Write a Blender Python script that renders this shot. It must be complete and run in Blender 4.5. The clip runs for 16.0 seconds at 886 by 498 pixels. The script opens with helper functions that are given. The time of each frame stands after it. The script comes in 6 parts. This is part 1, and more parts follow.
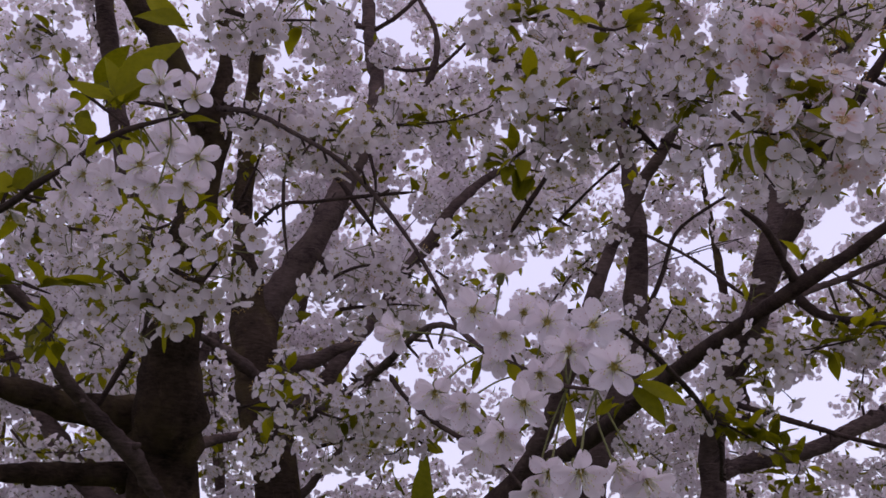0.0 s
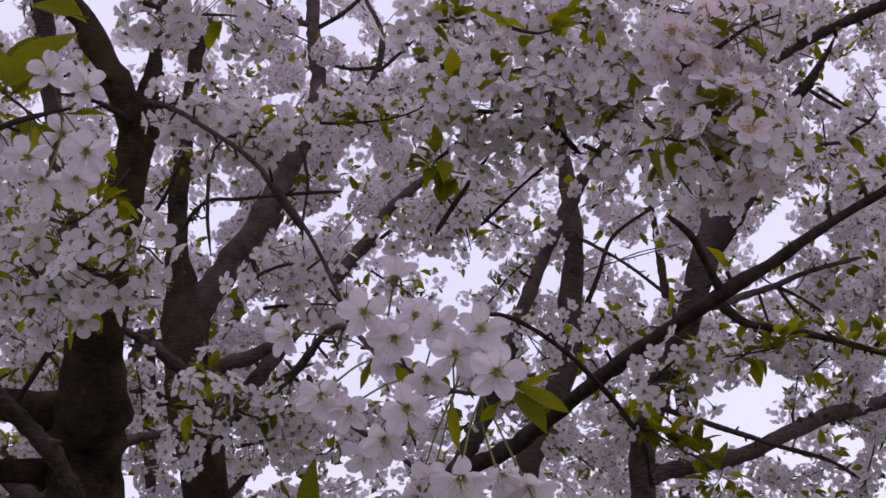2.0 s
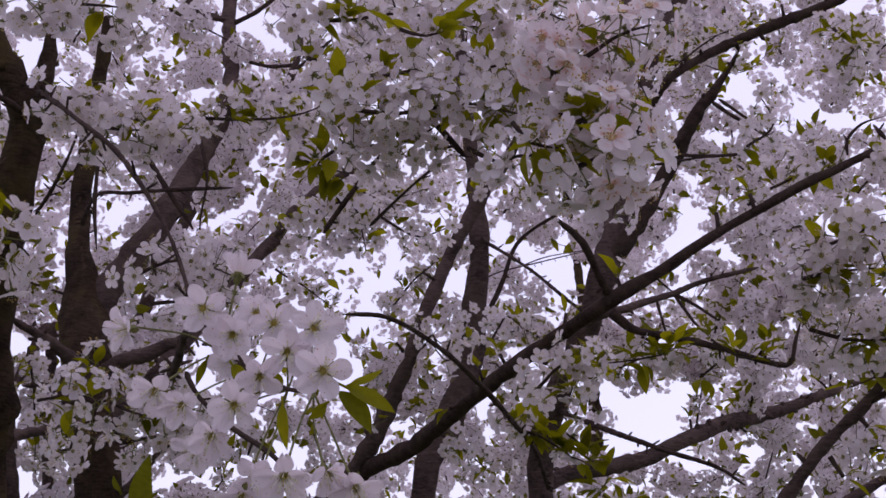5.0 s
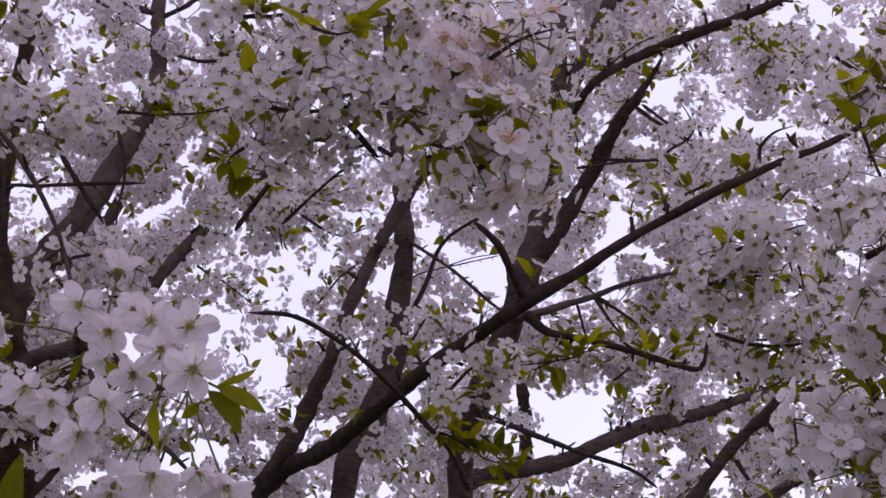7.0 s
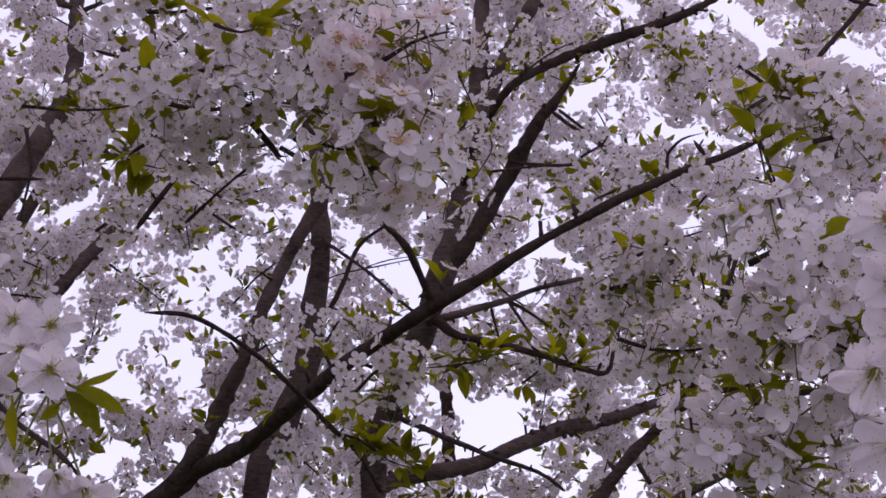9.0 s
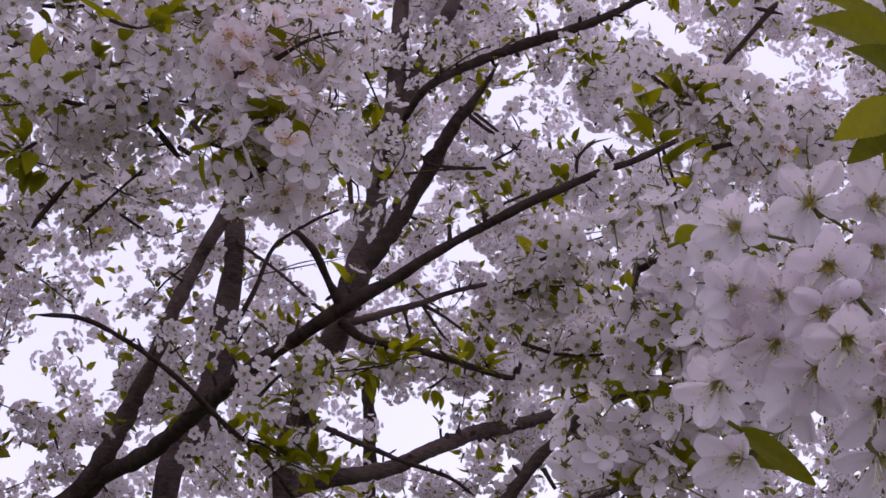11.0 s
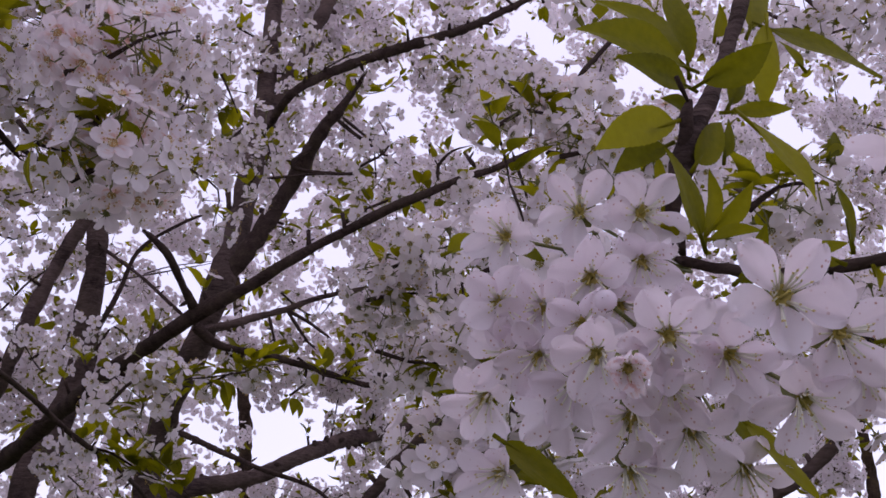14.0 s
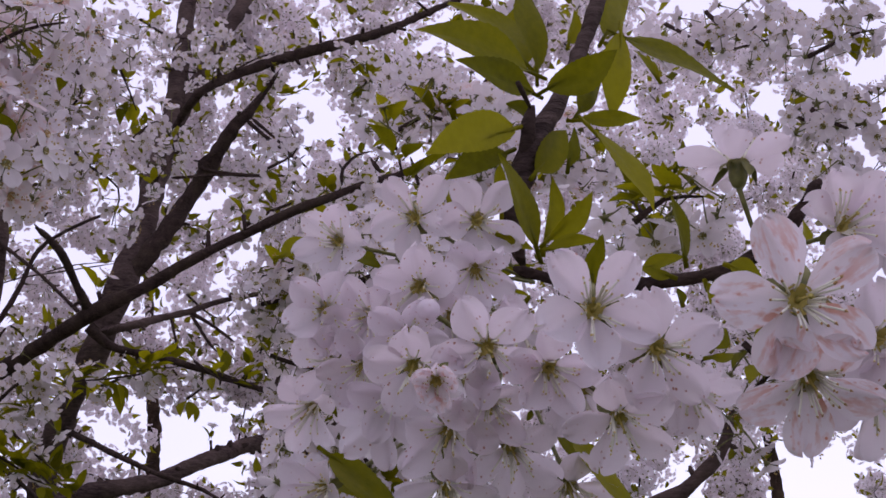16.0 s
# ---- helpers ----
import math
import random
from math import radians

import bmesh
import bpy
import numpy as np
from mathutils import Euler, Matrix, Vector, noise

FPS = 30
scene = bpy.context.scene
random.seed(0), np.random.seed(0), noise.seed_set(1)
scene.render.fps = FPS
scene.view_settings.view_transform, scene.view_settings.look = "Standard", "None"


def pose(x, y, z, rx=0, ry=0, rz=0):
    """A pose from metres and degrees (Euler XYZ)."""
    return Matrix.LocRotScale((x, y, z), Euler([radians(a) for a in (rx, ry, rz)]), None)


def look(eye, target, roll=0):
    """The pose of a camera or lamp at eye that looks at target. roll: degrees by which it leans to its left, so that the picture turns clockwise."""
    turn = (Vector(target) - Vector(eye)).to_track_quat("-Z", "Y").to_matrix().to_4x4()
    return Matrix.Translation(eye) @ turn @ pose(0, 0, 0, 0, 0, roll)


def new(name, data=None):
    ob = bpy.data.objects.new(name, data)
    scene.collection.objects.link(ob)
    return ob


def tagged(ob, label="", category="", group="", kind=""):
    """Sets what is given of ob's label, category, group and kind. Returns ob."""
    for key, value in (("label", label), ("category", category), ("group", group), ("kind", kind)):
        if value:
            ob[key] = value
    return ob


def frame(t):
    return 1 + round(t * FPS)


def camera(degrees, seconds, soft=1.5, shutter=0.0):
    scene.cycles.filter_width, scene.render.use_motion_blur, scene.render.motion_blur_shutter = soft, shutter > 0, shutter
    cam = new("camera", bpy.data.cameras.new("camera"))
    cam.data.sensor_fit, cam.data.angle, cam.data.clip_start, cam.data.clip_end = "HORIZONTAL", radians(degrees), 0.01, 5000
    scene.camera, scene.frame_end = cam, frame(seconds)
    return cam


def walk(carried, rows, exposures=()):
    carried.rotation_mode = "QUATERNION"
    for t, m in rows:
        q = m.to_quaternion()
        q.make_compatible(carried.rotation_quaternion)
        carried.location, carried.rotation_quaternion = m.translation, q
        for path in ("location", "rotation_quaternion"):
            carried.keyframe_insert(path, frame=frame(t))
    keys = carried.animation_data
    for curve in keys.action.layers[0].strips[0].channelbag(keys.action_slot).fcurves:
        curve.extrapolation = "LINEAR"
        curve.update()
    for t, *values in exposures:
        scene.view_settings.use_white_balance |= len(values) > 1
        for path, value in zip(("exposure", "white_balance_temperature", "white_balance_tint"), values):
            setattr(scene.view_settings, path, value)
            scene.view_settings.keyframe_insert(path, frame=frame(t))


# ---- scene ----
cam = camera(39.1, 16.0, soft=1.6)
PATH = [
    (0, (0.002, -0.03, 1.492), (-0.012, 1.867, 2.125), 0.2),
    (0.5, (0.011, -0.031, 1.491), (0.017, 1.867, 2.125), 0.4),
    (1, (0.022, -0.025, 1.496), (0.046, 1.872, 2.128), 0.5),
    (1.5, (0.031, -0.026, 1.495), (0.075, 1.871, 2.128), 0.5),
    (2, (0.04, -0.022, 1.496), (0.104, 1.873, 2.13), 0.6),
    (2.5, (0.05, -0.022, 1.499), (0.133, 1.874, 2.132), 0.6),
    (3, (0.06, -0.022, 1.497), (0.161, 1.872, 2.131), 0.7),
    (3.5, (0.067, -0.025, 1.496), (0.189, 1.868, 2.131), 0.7),
    (4, (0.076, -0.026, 1.495), (0.217, 1.865, 2.131), 0.8),
    (6.5, (0.122, -0.027, 1.496), (0.37, 1.851, 2.136), 1.0),
    (7, (0.131, -0.029, 1.497), (0.407, 1.846, 2.137), 1.0),
    (7.5, (0.141, -0.028, 1.497), (0.444, 1.841, 2.139), 1.0),
    (8, (0.149, -0.03, 1.498), (0.48, 1.835, 2.14), 1.0),
    (8.5, (0.158, -0.03, 1.499), (0.516, 1.83, 2.142), 0.9),
    (9, (0.167, -0.03, 1.499), (0.551, 1.824, 2.144), 0.7),
    (11.5, (0.21, -0.021, 1.508), (0.733, 1.796, 2.157), -0.2),
    (12, (0.217, -0.022, 1.509), (0.769, 1.787, 2.159), -0.5),
    (12.5, (0.224, -0.022, 1.51), (0.805, 1.778, 2.161), -0.7),
    (13, (0.231, -0.023, 1.51), (0.841, 1.767, 2.162), -0.9),
    (13.5, (0.239, -0.022, 1.511), (0.877, 1.757, 2.165), -1.0),
    (14, (0.246, -0.022, 1.511), (0.913, 1.745, 2.167), -1.2),
    (14.5, (0.255, -0.021, 1.513), (0.95, 1.735, 2.17), -1.3),
    (15, (0.263, -0.02, 1.514), (0.987, 1.724, 2.173), -1.3),
    (15.5, (0.271, -0.02, 1.514), (1.024, 1.711, 2.176), -1.3),
    (16, (0.279, -0.021, 1.515), (1.061, 1.696, 2.178), -1.1),
]
walk(cam, [(t, look(eye, target, roll)) for t, eye, target, roll in PATH], [(0, -0.38, 6560, 27), (4, -0.27, 6560, 27), (8, -0.19, 6560, 27), (16, -0.17, 6560, 27)])

# ---- sky, soft daylight ----
world = bpy.data.worlds.new("overcast_sky")
scene.world = world
world.use_nodes = True
wn, wl = world.node_tree.nodes, world.node_tree.links
wn.clear()
sky = wn.new("ShaderNodeTexSky")
sky.sky_type, sky.sun_disc = "NISHITA", False
sky.sun_elevation, sky.sun_rotation = radians(68), radians(40)
sky_bg = wn.new("ShaderNodeBackground")
sky_bg.inputs["Strength"].default_value = 0.05
wl.new(sky.outputs["Color"], sky_bg.inputs["Color"])
# high cloud cover: even, pale, a little mottled
cloud = wn.new("ShaderNodeTexNoise")
cloud.inputs["Scale"].default_value, cloud.inputs["Detail"].default_value = 2.2, 4
wc = wn.new("ShaderNodeTexCoord")
wl.new(wc.outputs["Generated"], cloud.inputs["Vector"])
ramp = wn.new("ShaderNodeValToRGB")
ramp.color_ramp.elements[0].position, ramp.color_ramp.elements[1].position = 0.3, 0.7
ramp.color_ramp.elements[0].color = (0.77, 0.775, 0.955, 1)
ramp.color_ramp.elements[1].color = (0.85, 0.86, 1.02, 1)
wl.new(cloud.outputs["Fac"], ramp.inputs["Fac"])
cloud_bg = wn.new("ShaderNodeBackground")
cloud_bg.inputs["Strength"].default_value = 1.0
wl.new(ramp.outputs["Color"], cloud_bg.inputs["Color"])
both = wn.new("ShaderNodeAddShader")
wout = wn.new("ShaderNodeOutputWorld")
wl.new(sky_bg.outputs[0], both.inputs[0]), wl.new(cloud_bg.outputs[0], both.inputs[1])
wl.new(both.outputs[0], wout.inputs["Surface"])

sun = new("sun", bpy.data.lights.new("sun", "SUN"))
sun.data.energy, sun.data.angle, sun.data.color = 0.6, radians(30), (1.0, 0.96, 0.93)
sun.matrix_world = look((3.0, 5.0, 12.0), (0.5, 2.0, 1.8))


# ---- materials ----
def shader(name):
    mat = bpy.data.materials.new(name)
    mat.use_nodes = True
    nt = mat.node_tree
    nt.nodes.clear()
    return mat, nt, nt.nodes.new("ShaderNodeOutputMaterial")


def noise_of(nt, scale, detail=4, rough=0.55, coord="Object", stretch=None):
    tc = nt.nodes.new("ShaderNodeTexCoord")
    n = nt.nodes.new("ShaderNodeTexNoise")
    n.inputs["Scale"].default_value, n.inputs["Detail"].default_value, n.inputs["Roughness"].default_value = scale, detail, rough
    if stretch:
        mp = nt.nodes.new("ShaderNodeMapping")
        mp.inputs["Scale"].default_value = stretch
        nt.links.new(tc.outputs[coord], mp.inputs["Vector"])
        nt.links.new(mp.outputs["Vector"], n.inputs["Vector"])
    else:
        nt.links.new(tc.outputs[coord], n.inputs["Vector"])
    return n


def ramp_of(nt, source, *stops):
    r = nt.nodes.new("ShaderNodeValToRGB")
    els = r.color_ramp.elements
    while len(els) < len(stops):
        els.new(0.5)
    for e, (p, c) in zip(els, stops):
        e.position, e.color = p, (*c, 1)
    nt.links.new(source, r.inputs["Fac"])
    return r.outputs["Color"]


def mixed(nt, fac, a, b, mode="MIX"):
    m = nt.nodes.new("ShaderNodeMix")
    m.data_type, m.blend_type = "RGBA", mode
    for i, v in ((0, fac), (6, a), (7, b)):
        if isinstance(v, (int, float)):
            m.inputs[i].default_value = v
        elif isinstance(v, tuple):
            m.inputs[i].default_value = (*v, 1)
        else:
            nt.links.new(v, m.inputs[i])
    return m.outputs[2]


def leafy(name, low, high, through_colour, amount, rough, speckle=None, veins=0.0, per_object=True, foot=None, gloss=0.3, stain=0.0125):
    """A thin sheet: petal or leaf, that scatters light back and lets some through."""
    mat, nt, end = shader(name)
    if per_object:
        pick = nt.nodes.new("ShaderNodeObjectInfo").outputs["Random"]
    else:
        pick = nt.nodes.new("ShaderNodeNewGeometry").outputs["Random Per Island"]
    fine = noise_of(nt, 320, 3)
    tone = mixed(nt, 0.35, pick, fine.outputs["Fac"])
    col = ramp_of(nt, tone, (0.15, low), (0.85, high))
    if speckle:
        v = nt.nodes.new("ShaderNodeTexVoronoi")
        v.inputs["Scale"].default_value = 330
        tc = nt.nodes.new("ShaderNodeTexCoord")
        shift = nt.nodes.new("ShaderNodeVectorMath")
        shift.operation = "ADD"
        nt.links.new(tc.outputs["Object"], shift.inputs[0]), nt.links.new(pick, shift.inputs[1])
        nt.links.new(shift.outputs[0], v.inputs["Vector"])
        spot = ramp_of(nt, v.outputs["Distance"], (0.11, (1, 1, 1)), (0.19, (0, 0, 0)))
        patch = ramp_of(nt, noise_of(nt, 110, 2).outputs["Fac"], (0.44, (0, 0, 0)), (0.60, (0.9, 0.9, 0.9)))
        col = mixed(nt, mixed(nt, 1.0, spot, patch, "MULTIPLY"), col, speckle)
    if foot:
        far = nt.nodes.new("ShaderNodeVectorMath")
        far.operation = "LENGTH"
        nt.links.new(nt.nodes.new("ShaderNodeTexCoord").outputs["Object"], far.inputs[0])
        reach = nt.nodes.new("ShaderNodeMapRange")
        reach.inputs["From Min"].default_value, reach.inputs["From Max"].default_value = 0.003, stain
        nt.links.new(far.outputs["Value"], reach.inputs["Value"])
        wild = ramp_of(nt, noise_of(nt, 260, 3, 0.6, "Object", (1.0, 0.4, 1.0)).outputs["Fac"], (0.50, (0.0, 0.0, 0.0)), (0.60, (0.85, 0.85, 0.85)))
        col = mixed(nt, reach.outputs["Result"], mixed(nt, wild, col, foot), col)
    pr = nt.nodes.new("ShaderNodeBsdfPrincipled")
    pr.inputs["Roughness"].default_value = rough
    pr.inputs["Specular IOR Level"].default_value = gloss
    nt.links.new(col, pr.inputs["Base Color"])
    tr = nt.nodes.new("ShaderNodeBsdfTranslucent")
    nt.links.new(mixed(nt, 1.0, col, through_colour, "MULTIPLY"), tr.inputs["Color"])
    bump = nt.nodes.new("ShaderNodeBump")
    bump.inputs["Strength"].default_value, bump.inputs["Distance"].default_value = 0.35 + veins, 0.0006
    nt.links.new(noise_of(nt, 240, 3, 0.6, "Object", (1.0, 0.18, 1.0)).outputs["Fac"], bump.inputs["Height"])
    nt.links.new(bump.outputs["Normal"], pr.inputs["Normal"])
    mx = nt.nodes.new("ShaderNodeMixShader")
    mx.inputs[0].default_value = amount
    nt.links.new(pr.outputs[0], mx.inputs[1]), nt.links.new(tr.outputs[0], mx.inputs[2])
    nt.links.new(mx.outputs[0], end.inputs["Surface"])
    return mat


def bark(name, dark, mid, moss, moss_amount, scale=1.0, plates=False):
    mat, nt, end = shader(name)
    coarse = noise_of(nt, 14 * scale, 5, 0.6)
    grain = noise_of(nt, 60 * scale, 5, 0.7, "Object", (1.0, 1.0, 3.2))
    rings = noise_of(nt, 30 * scale, 4, 0.65, "Object", (1.6, 1.6, 0.35) if plates else (1.0, 1.0, 0.7) if scale > 2 else (0.5, 0.5, 5.0))
    col = ramp_of(nt, mixed(nt, 0.5, coarse.outputs["Fac"], grain.outputs["Fac"]), (0.36, dark), (0.64, mid))
    col = mixed(nt, ramp_of(nt, rings.outputs["Fac"], (0.60, (0, 0, 0)), (0.72, (0.4, 0.4, 0.4))), col, tuple(min(1, 1.9 * c) for c in mid))
    green = ramp_of(nt, noise_of(nt, 7 * scale, 4, 0.65).outputs["Fac"], (0.48, (0, 0, 0)), (0.68, (moss_amount,) * 3))
    col = mixed(nt, green, col, moss)
    pr = nt.nodes.new("ShaderNodeBsdfPrincipled")
    pr.inputs["Roughness"].default_value = 0.95
    pr.inputs["Specular IOR Level"].default_value = 0.05
    nt.links.new(col, pr.inputs["Base Color"])
    bump = nt.nodes.new("ShaderNodeBump")
    bump.inputs["Strength"].default_value, bump.inputs["Distance"].default_value = 1.0, (0.014 if plates else 0.008) / scale
    nt.links.new(mixed(nt, 0.5, grain.outputs["Fac"], rings.outputs["Fac"]), bump.inputs["Height"])
    nt.links.new(bump.outputs["Normal"], pr.inputs["Normal"])
    nt.links.new(pr.outputs[0], end.inputs["Surface"])
    return mat


def plain(name, low, high, rough=0.6, scale=400):
    mat, nt, end = shader(name)
    pr = nt.nodes.new("ShaderNodeBsdfPrincipled")
    pr.inputs["Roughness"].default_value = rough
    nt.links.new(ramp_of(nt, noise_of(nt, scale, 3).outputs["Fac"], (0.3, low), (0.7, high)), pr.inputs["Base Color"])
    nt.links.new(pr.outputs[0], end.inputs["Surface"])
    return mat


PETAL = leafy("white_petal", (0.80, 0.735, 0.770), (0.92, 0.86, 0.88), (0.99, 0.94, 0.955), 0.42, 0.55)
PETAL_FAR = leafy("white_petal_mass", (0.84, 0.775, 0.815), (0.91, 0.85, 0.88), (0.98, 0.935, 0.955), 0.42, 0.6, per_object=False)
PETAL_NEAR = leafy("speckled_petal", (0.85, 0.775, 0.825), (0.93, 0.865, 0.915), (0.99, 0.94, 0.96), 0.5, 0.5, speckle=(0.50, 0.22, 0.16), veins=0.25)
PETAL_BLUSH = leafy("blushed_petal", (0.85, 0.785, 0.83), (0.93, 0.875, 0.92), (1.0, 0.94, 0.96), 0.45, 0.5, speckle=(0.62, 0.20, 0.10), veins=0.25, foot=(0.66, 0.25, 0.13), stain=0.021)
PETAL_BLUSH_SMALL = leafy("faintly_blushed_petal", (0.82, 0.735, 0.77), (0.92, 0.85, 0.87), (1.0, 0.93, 0.94), 0.5, 0.55, foot=(0.68, 0.27, 0.13))
LEAF = leafy("spring_leaf", (0.13, 0.133, 0.004), (0.38, 0.35, 0.012), (1.0, 1.0, 0.4), 0.6, 0.5, veins=0.4, gloss=0.12)
LEAF_FAR = leafy("spring_leaf_mass", (0.11, 0.113, 0.008), (0.30, 0.28, 0.018), (1.0, 1.0, 0.4), 0.55, 0.5, per_object=False, gloss=0.15)
STAMEN = plain("yellow_stamen", (0.34, 0.21, 0.045), (0.66, 0.46, 0.12))
ANTHER = plain("pale_yellow_anther", (0.58, 0.43, 0.14), (0.82, 0.66, 0.30))
FILAMENT = plain("pale_filament", (0.82, 0.80, 0.66), (0.92, 0.90, 0.80))
EYE = plain("olive_flower_centre", (0.12, 0.095, 0.02), (0.32, 0.25, 0.06), scale=900)
THROAT = plain("yellow_green_throat", (0.34, 0.28, 0.05), (0.60, 0.48, 0.13))
CALYX = plain("green_calyx", (0.09, 0.095, 0.02), (0.19, 0.18, 0.045))
RUST = plain("rusty_centre", (0.36, 0.19, 0.06), (0.58, 0.36, 0.14))
BARK_DARK = bark("dark_trunk_bark", (0.016, 0.011, 0.008), (0.088, 0.058, 0.042), (0.085, 0.064, 0.022), 0.8, plates=True)
BARK = bark("cherry_bark", (0.034, 0.023, 0.021), (0.155, 0.108, 0.098), (0.09, 0.07, 0.04), 0.2)
BARK_TWIG = bark("twig_bark", (0.024, 0.016, 0.014), (0.092, 0.062, 0.055), (0.06, 0.05, 0.025), 0.3, 3.0)


# ---- mesh helpers ----
class Build:
    """Collects vertices and faces, each face with a material slot."""

    def __init__(self):
        self.v, self.f, self.m = [], [], []

    def add(self, verts, faces, slot=0, m=None):
        n = len(self.v)
        self.v += [tuple(m @ Vector(p)) if m else tuple(p) for p in verts]
        self.f += [tuple(i + n for i in f) for f in faces]
        self.m += [slot] * len(faces)

    def mesh(self, name, *mats, smooth=True):
        me = bpy.data.meshes.new(name)
        me.from_pydata(self.v, [], self.f)
        for mt in mats:
            me.materials.append(mt)
        me.polygons.foreach_set("material_index", self.m)
        me.polygons.foreach_set("use_smooth", [smooth] * len(self.f))
        me.update()
        return me


def facing(n, spin=0.0):
    """A turn that takes +z to n."""
    return Vector(n).to_track_quat("Z", "Y").to_matrix().to_4x4() @ Matrix.Rotation(spin, 4, "Z")


def curve_points(pts, step):
    """Points along a smooth line through pts, each a Vector of any size, about step apart."""
    p = [np.array(q, float) for q in pts]
    p = [2 * p[0] - p[1]] + p + [2 * p[-1] - p[-2]]
    res = []
    for i in range(1, len(p) - 2):
        n = max(2, int(np.linalg.norm(p[i + 1][:3] - p[i][:3]) / step))
        for k in range(n):
            t = k / n
            a, b, c, d = p[i - 1], p[i], p[i + 1], p[i + 2]
            res.append(0.5 * (2 * b + (c - a) * t + (2 * a - 5 * b + 4 * c - d) * t * t + (3 * b - a - 3 * c + d) * t ** 3))
    res.append(p[-2])
    return res


def tube(bu, pts, sides, slot=0, rough=0.0, seed=0.0):
    """A tapered tube along rows of x, y, z, radius."""
    up, rings, n0 = None, [], len(bu.v)
    vs, fs = [], []
    for i, q in enumerate(pts):
        a, b = pts[max(0, i - 1)][:3], pts[min(len(pts) - 1, i + 1)][:3]
        d = Vector(b - a).normalized()
        if up is None:
            up = d.orthogonal()
        side = d.cross(up).normalized()
        up = side.cross(d).normalized()
        for k in range(sides):
            w = 2 * math.pi * k / sides
            o = side * math.cos(w) + up * math.sin(w)
            c = Vector(q[:3])
            r = max(q[3], 0.0003)
            if rough:
                r *= 1 + rough * (noise.noise((c + o * r) * (0.35 / r) + Vector((seed, 0, 0))) + 0.8 * noise.noise((c + o * r) * (1.3 / r)))
            vs.append(c + o * r)
    m = len(pts)
    for i in range(m - 1):
        for k in range(sides):
            k2 = (k + 1) % sides
            fs.append((i * sides + k, i * sides + k2, (i + 1) * sides + k2, (i + 1) * sides + k))
    fs.append(tuple(range(sides - 1, -1, -1)))
    fs.append(tuple((m - 1) * sides + k for k in range(sides)))
    bu.add(vs, fs, slot)


def petal_grid(length, width, nu, nv, cup, wave, rnd, notch=0.05):
    vs, fs = [], []
    ph, lean = rnd.uniform(0, 6), rnd.uniform(-0.12, 0.12)
    for j in range(nv + 1):
        v = 1 - (1 - j / nv) ** 1.5
        half = 0.5 * width * (0.18 + 0.82 * min(1, v / 0.5) ** 0.75) * math.sqrt(max(0.0, 1 - max(0, (v - 0.45) / 0.56) ** 2.6))
        for i in range(nu + 1):
            u = 2 * i / nu - 1
            y = length * (v - notch * math.exp(-(u / 0.3) ** 2) * v ** 6)
            x = u * half + lean * length * v * v
            z = cup * length * (0.55 * u * u * math.sin(math.pi * min(1, v * 0.95)) + 0.5 * v * v) - cup * 0.3 * length * v
            z += wave * length * (math.sin(ph + 5 * u + 3 * v) * v + 0.6 * math.sin(2 * ph + 9 * u) * v ** 3)
            vs.append((x, y, z))
    for j in range(nv):
        for i in range(nu):
            a = j * (nu + 1) + i
            fs.append((a, a + 1, a + nu + 2, a + nu + 1))
    return vs, fs


def leaf_grid(length, width, nv, fold, droop, rnd, teeth=0.0, nu=4):
    vs, fs = [], []
    bend = rnd.uniform(-0.12, 0.12)
    ph = rnd.uniform(0, 6)
    for j in range(nv + 1):
        v = j / nv
        half = 0.5 * width * (math.sin(math.pi * min(1, v ** 0.82)) ** 0.85 if 0 < v < 1 else 0.02)
        half *= 1 + (teeth if j % 2 else -teeth)
        for i in range(nu + 1):
            u = 2 * i / nu - 1
            x = u * half + bend * length * math.sin(math.pi * v)
            z = fold * abs(u) * half - droop * length * v * v + 0.02 * length * math.sin(ph + 7 * v + 2 * u) * abs(u)
            vs.append((x, length * v * (1 - 0.08 * droop), z))
    for j in range(nv):
        for i in range(nu):
            a = j * (nu + 1) + i
            fs.append((a, a + 1, a + nu + 2, a + nu + 1))
    return vs, fs


# ---- things and parts ----
BASE = {}


def thing(name, base, label, category="tree", group=""):
    ob = new(name)
    ob.location, ob.empty_display_size = base, 0.1
    BASE[ob] = Vector(base)
    return tagged(ob, label, category, group)


def place(name, mesh, parent, m=None, label=""):
    """One mesh as a part; m is its pose in the world for a part of a thing, or in its parent for a piece of a part."""
    ob = new(name, mesh)
    ob.parent = parent
    m = m if m is not None else Matrix()
    ob.matrix_basis = Matrix.Translation(-BASE[parent]) @ m if parent in BASE else m
    return tagged(ob, label)


WOOD_RND = random.Random(11)


